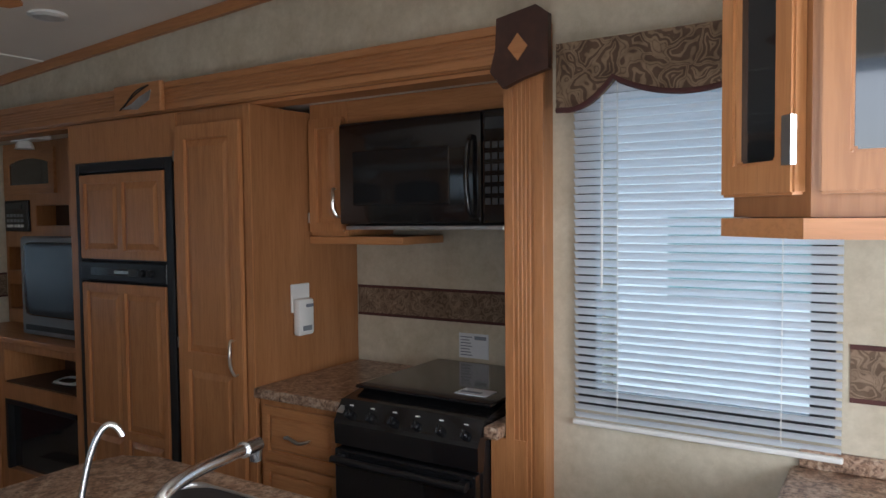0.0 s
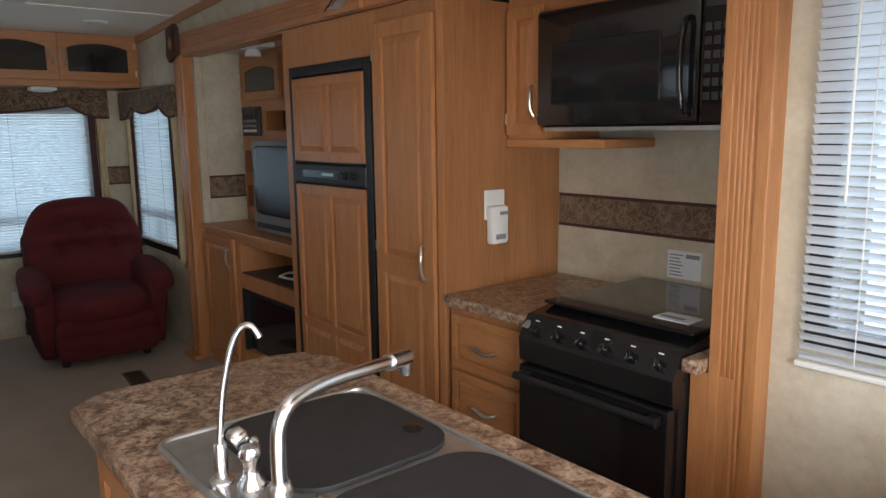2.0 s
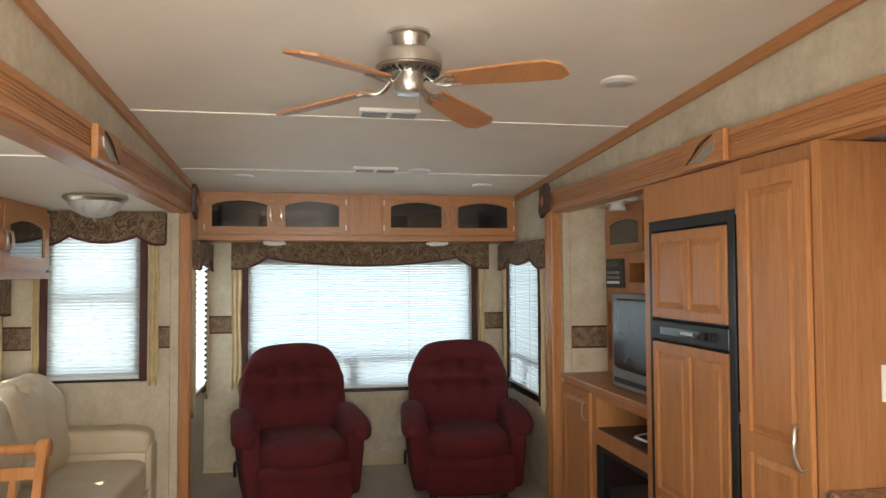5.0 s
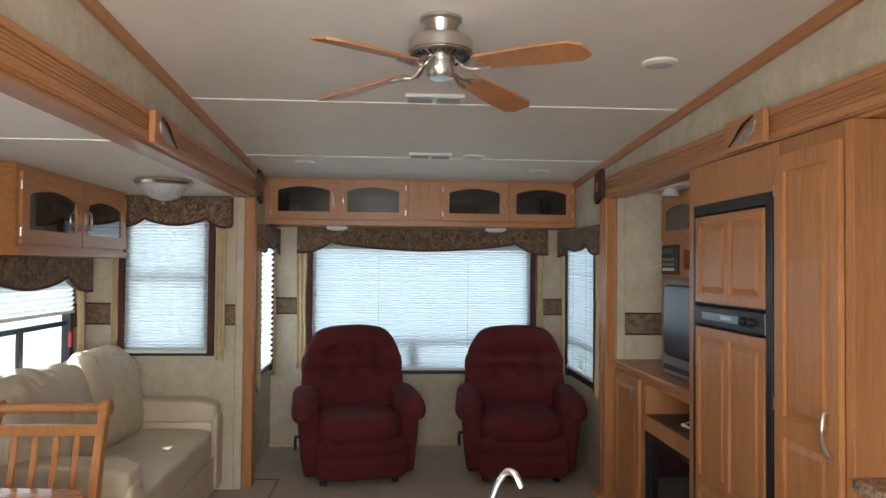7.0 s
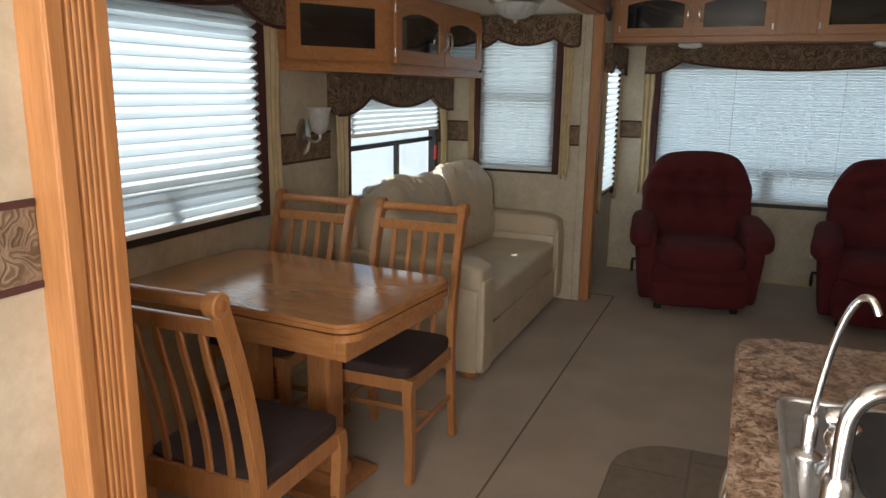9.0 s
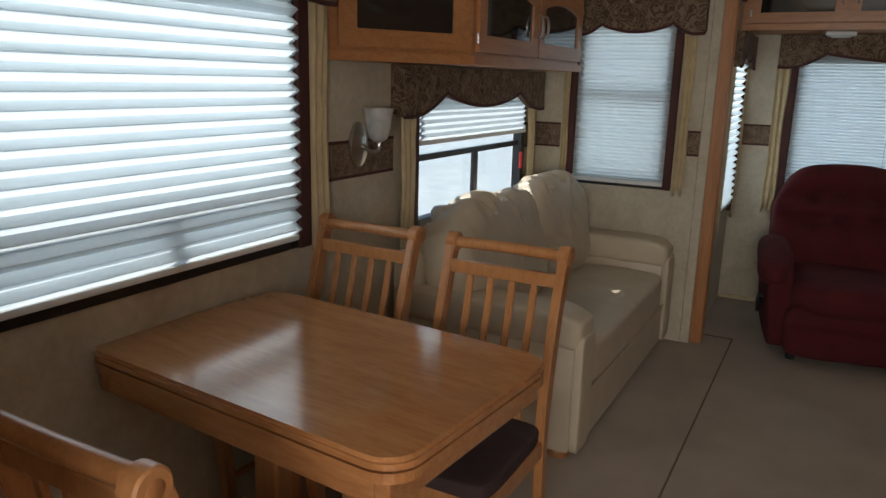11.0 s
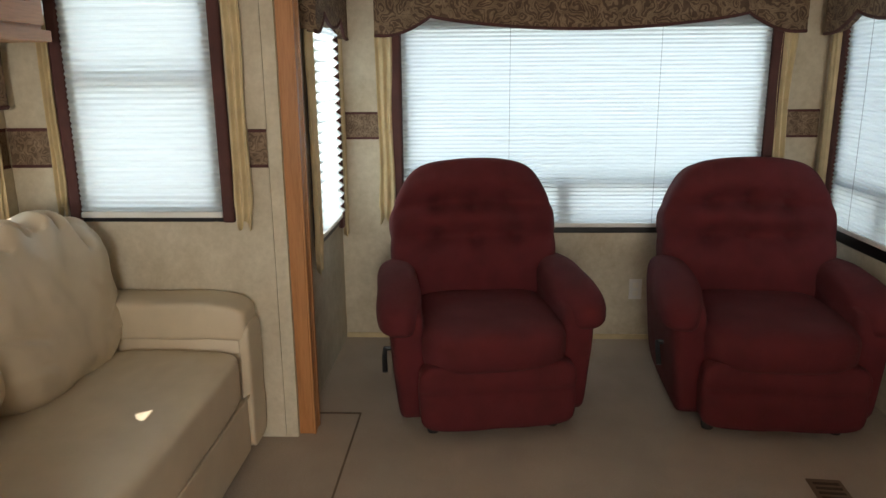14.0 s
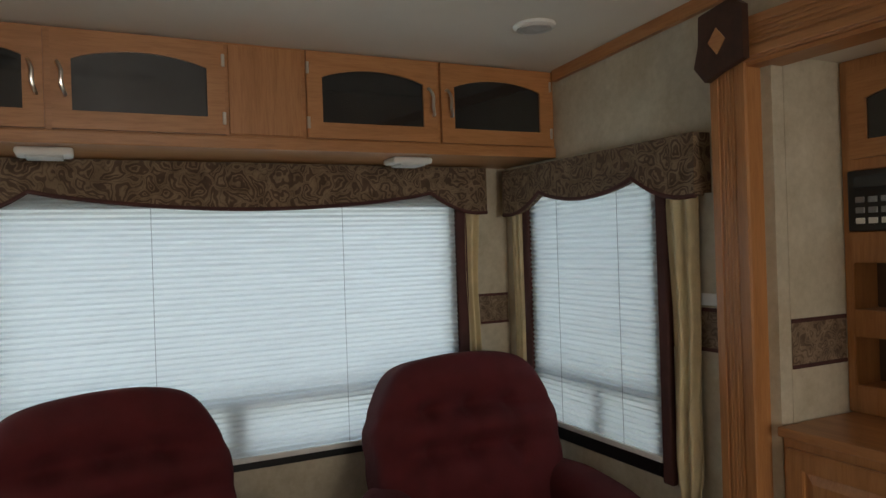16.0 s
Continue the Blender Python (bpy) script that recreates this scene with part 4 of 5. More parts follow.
for x in (-2.742, -4.305):
    bm = box(x - 0.075, x + 0.075, -1.33, FRONT_Y - 0.02, 0.04, 0.53, 0.02)
    part("arm", bm, LEATHER, sofa, smooth=True)
    bm = puffy(x, -0.905, 0.568, 0.195, 0.87, 0.150, 7.0, 22, 0.006, 6, seed=x)
    for v in bm.verts:
        f = smoothstep(-0.62, FRONT_Y + 0.02, v.co.y)
        v.co.z -= 0.018 * f
        v.co.z += 0.004 * math.sin(v.co.y * 60 + x) * f
    part("arm_pad", bm, LEATHER, sofa, "rolled leather arm pad", smooth="all")
    part("arm_front", puffy(x, FRONT_Y - 0.005, 0.295, 0.165, 0.045, 0.50, 7, 12, 0.003), LEATHER, sofa, smooth="all")
part("back", box(-4.37, -2.67, -1.355, -1.20, 0.05, 0.78, 0.04), LEATHER, sofa, smooth=True)
rng = random.Random(11)
for k, (x, w) in enumerate(((-3.15, 0.93), (-3.96, 0.80))):
    folds = []
    for i in range(11):
        ux = (i / 10 - 0.5) * w * 0.86 + rng.uniform(-0.02, 0.02)
        down = rng.choice((0.05, 0.08, 0.10, 0.17))
        folds.append(((ux, 0.30), (ux + rng.uniform(-0.10, 0.10), 0.30 - down), rng.uniform(0.010, 0.020), rng.uniform(0.016, 0.034)))
    for i in range(4):
        side = 1 if i % 2 else -1
        folds.append(((side * w * 0.47, -0.18 + 0.06 * i), (side * w * 0.22, -0.20 + 0.04 * i), 0.013, 0.014))
    bm = puffy(0, 0, 0, w, 0.33, 0.58, 3.3, 58, 0.022, 5.5, (), 3.3 * k)
    for v in bm.verts:
        p = v.co.copy()
        n = Vector((p.x * 0.15, p.y * 1.2, p.z)).normalized()
        if p.y > -0.06:
            for a, b, wd, dp in folds:
                v.co -= n * dp * crease(p, a, b, wd)
                v.co += n * dp * 0.6 * crease(p, (a[0] + 0.032, a[1]), (b[0] + 0.032, b[1]), wd * 1.3)
        if p.z > 0.05:
            v.co += n * 0.042 * smoothstep(0.08, 0.26, p.z) * noise.noise(Vector((p.x * 12 + 5 * k, p.y * 7, p.z * 5)))
        v.co += n * 0.006 * noise.noise(Vector((p.x * 22, p.y * 8, p.z * 17 + k)))
    moved(bm, Matrix.Translation((x, -1.10, 0.700)) @ Matrix.Rotation(radians(14), 4, "X"))
    part("back_pillow", bm, LEATHER, sofa, "slumped wrinkled leather back pillow", smooth="all")
part("seat_piping", tube([(-4.22, FRONT_Y + 0.004, 0.272), (-3.5, FRONT_Y + 0.006, 0.270), (-2.83, FRONT_Y + 0.004, 0.272)], 0.005, 8), LEATHER, sofa, "stitched front seam", smooth=True)
for x in (-4.30, -2.74):
    for y in (-1.25, -0.56):
        part("foot", lathe([(0.045, 0.0), (0.055, 0.03), (0.04, 0.06)], (x, y, 0), 14), OAK_CH, sofa, "round wooden foot")


# ---- slide-out overhead cabinet with an angled end ----
oc = thing("overhead_cabinet", (-3.4, -1.25, 1.58), "golden oak wall cabinet with dark glass doors and angled end", "cabinet")
pts = [(-4.18, SLIDE + 0.002), (-4.18, -1.065), (-2.82, -1.065), (-2.28, SLIDE + 0.002)]
flat = lambda u, v, d: (u, v, d)
part("body", prism(pts, flat, 1.61, 1.998), OAK_X, oc)
pts = [(-4.20, SLIDE + 0.002), (-4.20, -1.045), (-2.81, -1.045), (-2.245, SLIDE + 0.002)]
part("bottom_rail", prism(pts, flat, 1.572, 1.609), OAK_X, oc)
C = facing("+y", -1.064)
for a, b, g in ((-3.505, -2.85, 1), (-4.165, -3.52, 2)):
    dr = glass_door(oc, C, a, b, 1.625, 1.965, 0.0, OAK_X, DGLASS, 0.07)
    handle(dr, C, a + 0.03 if g == 1 else b - 0.03, 1.77, 0.10, True, 0.018)
    for v in (1.68, 1.90):
        hinge(dr, C, b + 0.004 if g == 1 else a - 0.004, v, 0.006)
along = Vector((-2.82 + 2.28, -1.065 - SLIDE, 0))
length = along.length
along.normalize()
out = Vector((-along.y, along.x, 0)) * -1
if out.x < 0:
    out = -out
corner = Vector((-2.28, SLIDE, 0))
A = lambda u, v, d: tuple(corner + along * u + out * d + Vector((0, 0, v)))


def slab(to3, u0, u1, v0, v1, d0, d1):
    return prism([(u0, v0), (u1, v0), (u1, v1), (u0, v1)], to3, d0, d1)


w0, w1 = 0.04, length - 0.025
dr = part("door", lattice(A, w0, w1, 1.625, 1.965, [(w0 + 0.075, w1 - 0.075, 1.690, 1.885)], 0.001, 0.019), OAK_X, oc)
part("glass", slab(A, w0 + 0.07, w1 - 0.07, 1.685, 1.890, 0.005, 0.010), DGLASS, dr, "dark smoked glass")

# ---- wall sconce ----
sc = thing("wall_sconce", (-2.50, SLIDE + 0.01, 1.26), "nickel wall sconce with a frosted glass cup", "lamp")
part("plate", moved(lathe([(0.06, 0.0), (0.058, 0.012), (0.04, 0.022), (0.015, 0.03)], (0, 0, 0), 24), Matrix.Translation((-2.465, SLIDE + 0.006, 1.250)) @ Matrix.Rotation(radians(-90), 4, "X") @ Matrix.Diagonal((1, 1.5, 1, 1))), NICKEL, sc, smooth=True)
part("arm", tube(arc_path([(-2.46, SLIDE + 0.03, 1.250), (-2.455, SLIDE + 0.08, 1.228), (-2.46, SLIDE + 0.11, 1.24), (-2.46, SLIDE + 0.11, 1.275)]), 0.008, 10), NICKEL, sc, smooth=True)
part("glass_cup", lathe([(0.016, 0.0), (0.034, 0.012), (0.046, 0.05), (0.050, 0.09), (0.060, 0.130), (0.056, 0.129), (0.045, 0.088), (0.040, 0.05), (0.025, 0.016), (0.008, 0.012)], (-2.46, SLIDE + 0.11, 1.268), 28), FROST, sc, "frosted glass cup", smooth=True)

# ---- dining table and chairs ----
tb = thing("dining_table", (-1.538, -0.86, 0), "varnished oak pedestal dining table with rounded corners", "table", rz=-5)


def round_rect(a, b, r, n=6):
    out = []
    for cx, cy, s in ((a - r, b - r, 0), (-a + r, b - r, 90), (-a + r, -b + r, 180), (a - r, -b + r, 270)):
        out += [(cx + r * math.cos(radians(s + 90 * k / n)), cy + r * math.sin(radians(s + 90 * k / n))) for k in range(n + 1)]
    return out


TZ = 0.785
part("tabletop", joined(prism(round_rect(0.347, 0.53, 0.08), flat, TZ - 0.012, TZ), prism(round_rect(0.354, 0.537, 0.085), flat, TZ - 0.026, TZ - 0.012)), OAK_TOP, tb, local=True)
part("leaf_slide", prism(round_rect(0.354, 0.537, 0.085), flat, TZ - 0.056, TZ - 0.032), OAK_TOP, tb, "lower leaf edge", local=True)
# dark strip stands in for the shadow in the gap under the top
part("spacer", prism(round_rect(0.337, 0.52, 0.08), flat, TZ - 0.034, TZ - 0.024), DARKWOOD, tb, local=True)
part("apron", joined(box(-0.33, 0.33, 0.46, 0.50, TZ - 0.125, TZ - 0.056, 0.004), box(-0.33, 0.33, -0.50, -0.46, TZ - 0.125, TZ - 0.056, 0.004),
                     box(-0.33, -0.305, -0.46, 0.46, TZ - 0.125, TZ - 0.056, 0.004), box(0.305, 0.33, -0.46, 0.46, TZ - 0.125, TZ - 0.056, 0.004)), OAK_TOP, tb, local=True)
for y in (-0.17, 0.17):
    part("column", joined(box(-0.050, 0.050, y - 0.050, y + 0.050, 0.02, TZ - 0.06, 0.012), box(-0.075, 0.075, y - 0.075, y + 0.075, TZ - 0.10, TZ - 0.06, 0.008), box(-0.07, 0.07, y - 0.07, y + 0.07, 0.02, 0.07, 0.010)), OAK_CH, tb, local=True)
part("foot_plate", box(-0.16, 0.16, -0.30, 0.30, 0.0, 0.028, 0.008), OAK_CH, tb, local=True)


def bar(a, b, w, h):
    """A straight bevelled stick from a to b."""
    a, b = Vector(a), Vector(b)
    d = b - a
    m = Matrix.Translation(a) @ d.to_track_quat("Z", "X").to_matrix().to_4x4()
    return moved(box(-w / 2, w / 2, -h / 2, h / 2, 0, d.length, 0.004), m)


def chair():
    """Faces +x; the seat's middle stands over its base."""
    c = thing("dining_chair", (0, 0, 0), "oak slat-back dining chair with a dark padded seat", "chair", "dining chairs")
    for s in (-1, 1):
        y = s * 0.195
        prof = [(-0.235, 0.0), (-0.205, 0.25), (-0.195, 0.45), (-0.215, 0.62), (-0.255, 0.80), (-0.295, 0.93), (-0.315, 0.985)]
        ring = []
        pth = arc_path([(x, y, z) for x, z in prof], 4)
        bm = bmesh.new()
        rings = []
        for i, p in enumerate(pth):
            w = 0.026 if p.z > 0.5 else 0.022
            t = 0.015
            rings.append([bm.verts.new(p + Vector((a * w, b * t, 0))) for a, b in ((-1, -1), (1, -1), (1, 1), (-1, 1))])
        for a, b in zip(rings, rings[1:]):
            for k in range(4):
                bm.faces.new((a[k], a[(k + 1) % 4], b[(k + 1) % 4], b[k]))
        bm.faces.new(rings[0][::-1])
        bm.faces.new(rings[-1])
        bmesh.ops.recalc_face_normals(bm, faces=bm.faces[:])
        bmesh.ops.bevel(bm, geom=[e for e in bm.edges if not e.is_boundary and e.calc_face_angle(0) > 1], offset=0.004, segments=2, affect="EDGES")
        part("back_post", bm, OAK_CH, c, local=True, smooth=True)
        bm = moved(lathe([(0.029, -0.019), (0.033, -0.015), (0.033, 0.015), (0.029, 0.019)], (0, 0, 0), 20), Matrix.Translation((-0.322, y, 0.99)) @ Matrix.Rotation(radians(90), 4, "X"))
        k = part("scroll", bm, OAK_CH, c, "rounded scroll end", local=True, smooth=True)
        bm = moved(lathe([(0.013, -0.022), (0.016, -0.020), (0.016, 0.020), (0.013, 0.022)], (0, 0, 0), 14), Matrix.Translation((-0.322, y, 0.99)) @ Matrix.Rotation(radians(90), 4, "X"))
        part("plug", bm, OAK_PANEL, k, local=True, smooth=True)
        leg_path = arc_path([(0.205, y, 0.43), (0.222, y, 0.36), (0.205, y, 0.18), (0.212, y, 0.0)], 6)
        bm = bmesh.new()
        rings = []
        for i, p in enumerate(leg_path):
            w = 0.024 - 0.008 * i / len(leg_path)
            rings.append([bm.verts.new(p + Vector((a * w, b * w * 0.85, 0))) for a, b in ((-1, -1), (1, -1), (1, 1), (-1, 1))])
        for a, b in zip(rings, rings[1:]):
            for q in range(4):
                bm.faces.new((a[q], a[(q + 1) % 4], b[(q + 1) % 4], b[q]))
        bm.faces.new(rings[0][::-1])
        bm.faces.new(rings[-1])
        bmesh.ops.recalc_face_normals(bm, faces=bm.faces[:])
        part("front_leg", bm, OAK_CH, c, local=True, smooth=True)
        part("side_stretcher", bar((-0.205, y, 0.20), (0.205, y, 0.20), 0.022, 0.016), OAK_CH, c, local=True)
        part("side_rail", box(-0.20, 0.20, y - 0.011, y + 0.011, 0.375, 0.430, 0.003), OAK_CH, c, local=True)
    part("front_rail", box(0.195, 0.217, -0.185, 0.185, 0.375, 0.430, 0.003), OAK_CH, c, local=True)
    part("back_rail", box(-0.210, -0.184, -0.185, 0.185, 0.370, 0.462, 0.004), OAK_CH, c, local=True)
    part("stretcher", bar((0.0, -0.19, 0.20), (0.0, 0.19, 0.20), 0.022, 0.016), OAK_CH, c, local=True)
    part("top_rail", tube([(-0.315, -0.19, 0.99), (-0.32, 0, 0.992), (-0.315, 0.19, 0.99)], 0.019, 10), OAK_CH, c, local=True, smooth=True)
    part("upper_rail", box(-0.294, -0.274, -0.182, 0.182, 0.895, 0.938, 0.004), OAK_CH, c, local=True)
    for k in range(4):
        y = -0.111 + k * 0.074
        line = arc_path([(-0.196, y, 0.435), (-0.206, y, 0.56), (-0.234, y, 0.70), (-0.266, y, 0.82), (-0.281, y, 0.895)], 3)
        bm = bmesh.new()
        rings = [[bm.verts.new(p + Vector((a * 0.0065, b * (0.0125 if 0 < i < len(line) - 1 else 0.010), 0))) for a, b in ((-1, -0.7), (-0.4, -1), (0.4, -1), (1, -0.7), (1, 0.7), (0.4, 1), (-0.4, 1), (-1, 0.7))] for i, p in enumerate(line)]
        for a, b in zip(rings, rings[1:]):
            for q in range(8):
                bm.faces.new((a[q], a[(q + 1) % 8], b[(q + 1) % 8], b[q]))
        bm.faces.new(rings[0][::-1])
        bm.faces.new(rings[-1])
        bmesh.ops.recalc_face_normals(bm, faces=bm.faces[:])
        part("slat", bm, OAK_CH, c, local=True, smooth=True)
    part("seat", puffy(0.018, 0, 0.452, 0.430, 0.405, 0.054, 9, 14, 0.003), SEAT, c, "dark brown cloth seat pad", local=True, smooth="all")
    return c


ch = chair()
ch.location = (-1.845, -0.585, 0)
copy_thing(ch, pose(-1.845, -1.13, 0, 0, 0, -2))
copy_thing(ch, pose(-0.955, -0.62, 0, 0, 0, 180))

# ---- ceiling lamps, fan, vents ----
for x, y in ((-1.29, -0.80), (-3.42, -0.58)):
    lamp = thing("ceiling_lamp", (x, y, 1.999), "flush ceiling lamp, nickel rim and alabaster glass bowl", "lamp", "slide-out ceiling lamps")
    part("rim", lathe([(0.05, -0.002), (0.150, -0.004), (0.158, -0.016), (0.146, -0.028), (0.135, -0.034), (0.05, -0.030)], (x, y, 1.999), 36), NICKEL, lamp, smooth=True)
    part("bowl", lathe([(0.132, -0.030), (0.126, -0.052), (0.105, -0.080), (0.07, -0.102), (0.03, -0.114), (0.005, -0.117)], (x, y, 1.999), 36), FROST, lamp, "swirled alabaster glass bowl", smooth=True)
    part("finial", lathe([(0.010, -0.114), (0.014, -0.122), (0.006, -0.134), (0.002, -0.138)], (x, y, 1.999), 14), NICKEL, lamp, smooth=True)

fx, fy = -1.90, 0.845
fz = roof(fx)
fan = thing("ceiling_fan", (fx, fy, fz), "brushed nickel ceiling fan with four oak blades", "fan")
part("canopy", lathe([(0.076, 0.0), (0.076, -0.010), (0.064, -0.016), (0.058, -0.040), (0.048, -0.062), (0.046, -0.072)], (fx, fy, fz), 36), NICKEL, fan, smooth=True)
part("motor_housing", lathe([(0.046, -0.066), (0.098, -0.071), (0.112, -0.080), (0.115, -0.088), (0.115, -0.122), (0.110, -0.126), (0.112, -0.130), (0.100, -0.140), (0.07, -0.147)], (fx, fy, fz), 40), NICKEL, fan, smooth=True)
for k in range(28):
    a = 2 * math.pi * k / 28
    slot = moved(box(0.066, 0.106, -0.003, 0.003, -0.147, -0.138), Matrix.Translation((fx, fy, fz)) @ Matrix.Rotation(a, 4, "Z"))
    part("cooling_slot", slot, BLACKM, fan, "dark radial slot")
part("switch_cup", lathe([(0.048, -0.142), (0.050, -0.150), (0.050, -0.203), (0.040, -0.215), (0.01, -0.217)], (fx, fy, fz), 32), NICKEL, fan, smooth=True)
part("pull_chain", tube([(fx + 0.04, fy + 0.03, fz - 0.19), (fx + 0.042, fy + 0.032, fz - 0.27)], 0.0015, 6), NICKEL, fan)
for deg in (47, 140, 230, 318):
    m = Matrix.Translation((fx, fy, fz - 0.172)) @ Matrix.Rotation(radians(deg), 4, "Z") @ Matrix.Rotation(radians(4.5), 4, "Y") @ Matrix.Rotation(radians(-12), 4, "X")
    bl_pts = [(0.17, -0.045), (0.42, -0.062), (0.54, -0.062), (0.58, -0.035), (0.58, 0.035), (0.54, 0.062), (0.42, 0.062), (0.17, 0.045), (0.155, 0.0)]
    b = part("blade", moved(prism(bl_pts, flat, -0.004, 0.004), m), OAK_X if deg in (47, 230) else OAK_Y, fan, "oak fan blade")
    bm = joined(tube(arc_path([(0.06, 0, 0.028), (0.115, 0.012, -0.012), (0.16, 0.03, -0.008), (0.20, 0.032, -0.007)]), 0.006, 8), tube(arc_path([(0.06, 0, 0.028), (0.115, -0.012, -0.012), (0.16, -0.03, -0.008), (0.20, -0.032, -0.007)]), 0.006, 8), tube([(0.15, 0, -0.008), (0.19, 0, -0.007)], 0.007, 8))
    part("blade_arm", moved(bm, m), NICKEL, b, "cast nickel bracket", smooth=True)


def vent(x, y):
    z = roof(x)
    v = thing("ceiling_vent", (x, y, z), "white plastic ceiling air register", "vent", "ceiling registers")
    part("frame", box(x - 0.065, x + 0.065, y - 0.145, y + 0.145, z - 0.014, z + 0.004, 0.004), WHITE, v)
    for s in (-1, 1):
        for k in range(5):
            part("louvre", box(x - 0.045 + k * 0.02, x - 0.037 + k * 0.02, y + s * 0.07 - 0.058, y + s * 0.07 + 0.058, z - 0.019, z - 0.013), GREY, v)


vent(-2.87, 0.878)
vent(-4.19, 0.925)
for x, y in ((-2.29, 1.79), (-4.22, 1.225), (-4.70, 1.77), (-4.52, 0.05)):
    d = thing("ceiling_disc_light", (x, y, roof(x)), "small round white recessed ceiling light", "light", "ceiling disc lights")
    part("ring", lathe([(0.075, 0.004), (0.075, -0.006), (0.062, -0.014), (0.058, -0.012)], (x, y, roof(x)), 28), WHITE, d, smooth=True)
    part("lens", lathe([(0.060, -0.004), (0.052, -0.014), (0.02, -0.018), (0.004, -0.0185)], (x, y, roof(x)), 28), FROST, d, smooth=True)

# ---- kitchen wall: television alcove, refrigerator, pantry ----
tvc = thing("television_cabinet", (-3.36, 2.40, 0), "golden oak media cabinet with niche and dark fireplace front", "cabinet")
TY = 2.165
N = facing("-y", TY)
part("face_frame", lattice(N, -4.055, -2.662, 0.0, 0.90, [(-3.50, -2.80, 0.20, 0.585), (-3.50, -2.80, 0.675, 0.855)], -0.34, 0.0), OAK_V, tvc)
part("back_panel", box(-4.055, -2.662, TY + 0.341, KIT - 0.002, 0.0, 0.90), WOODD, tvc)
part("top", box(-4.055, -2.66, TY - 0.025, KIT - 0.002, 0.902, 0.932, 0.006), OAK_X, tvc)
dr = panel_door(tvc, N, -4.03, -3.56, 0.06, 0.875, 0.011, OAK_V, 0.055)
handle(dr, N, -3.60, 0.76, 0.10, True, 0.022)
part("fireplace_front", fbox(N, -3.49, -2.81, 0.205, 0.58, -0.05, -0.03), DGLASS, tvc, "black glass fireplace front")
part("fireplace_frame", joined(fbox(N, -3.50, -3.475, 0.20, 0.585, -0.03, 0.004), fbox(N, -3.475, -2.82, 0.56, 0.585, -0.03, 0.004)), BLACKM, tvc, "black frame")
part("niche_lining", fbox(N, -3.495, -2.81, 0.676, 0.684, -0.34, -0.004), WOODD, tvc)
cb = thing("cable_bundle", (-3.1, 2.30, 0.684), "loose pale cables coiled in the media niche", "cable")
for k in range(3):
    path = [(-3.1 + (0.12 - 0.02 * k) * math.cos(a), 2.30 + 0.07 * math.sin(a), 0.692 + 0.006 * k + 0.004 * math.sin(3 * a)) for a in (2 * math.pi * j / 24 for j in range(25))]
    part("loop", tube(path, 0.005, 6), WHITE if k else BLACKM, cb)

tv = thing("television", (-3.13, 2.30, 0.932), "silver-grey tube television with a dark screen", "television")
bm = box(-3.45, -2.82, 2.24, 2.32, 0.936, 1.475, 0.018)
part("bezel", bm, GREY, tv, smooth=True)
bm = bmesh.new()
a = [bm.verts.new(p) for p in ((-3.43, 2.32, 0.945), (-2.84, 2.32, 0.945), (-2.84, 2.32, 1.465), (-3.43, 2.32, 1.465))]
b = [bm.verts.new(p) for p in ((-3.30, 2.462, 1.0), (-2.95, 2.462, 1.0), (-2.95, 2.462, 1.38), (-3.30, 2.462, 1.38))]
bm.faces.new(b)
for k in range(4):
    bm.faces.new((a[k], a[(k + 1) % 4], b[(k + 1) % 4], b[k]))
part("rear_shell", bm, GREY, tv)
part("screen", puffy(-3.135, 2.243, 1.245, 0.53, 0.03, 0.40, 12, 8), SCREEN, tv, "dark curved screen", smooth="all")
part("control_strip", box(-3.40, -2.87, 2.234, 2.242, 0.965, 0.995, 0.003), BLACKM, tv)

hut = thing("television_hutch", (-3.36, 2.60, 0.934), "oak hutch behind television with arched glass and niches", "cabinet")
HY = 2.475
Q = facing("-y", HY)
niches = [(-4.035, -3.77, 1.495, 1.685), (-3.70, -3.36, 1.53, 1.65), (-4.03, -3.59, 1.255, 1.40), (-4.03, -3.59, 1.02, 1.17)]
part("face_frame", lattice(Q, -4.058, -2.664, 0.934, 2.028, niches, -0.12, 0.0), OAK_V, hut)
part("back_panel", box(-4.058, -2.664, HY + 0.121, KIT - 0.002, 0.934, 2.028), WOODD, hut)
dr = glass_door(hut, Q, -4.02, -3.47, 1.72, 1.985, 0.001, OAK_X, DGLASS, 0.055, 0.03)
st = thing("stereo", (-3.905, 2.52, 1.497), "black built-in stereo with small buttons", "stereo")
part("case", box(-4.033, -3.772, HY - 0.014, HY + 0.11, 1.497, 1.683, 0.005), BLACKM, st)
part("display", box(-4.010, -3.835, HY - 0.018, HY - 0.013, 1.63, 1.665), SCREEN, st)
for r in range(3):
    for k in range(5):
        part("button", box(-4.005 + k * 0.040, -3.977 + k * 0.040, HY - 0.019, HY - 0.013, 1.520 + r * 0.032, 1.538 + r * 0.032, 0.002), GREY if r else WHITE, st)
wl = thing("alcove_light", (-3.42, 2.33, 2.03), "white plastic swivel light on alcove ceiling", "light")
part("base", box(-3.55, -3.30, 2.26, 2.36, 2.0, 2.029, 0.008), WHITE, wl)
part("head", moved(lathe([(0.03, 0.0), (0.045, -0.02), (0.05, -0.045)], (0, 0, 0), 20), Matrix.Translation((-3.47, 2.30, 2.003))), WHITE, wl, smooth=True)

PY = 2.075
P = facing("-y", PY)
fr = thing("refrigerator", (-2.24, 2.40, 0), "built-in two-door refrigerator with oak panel doors", "refrigerator")
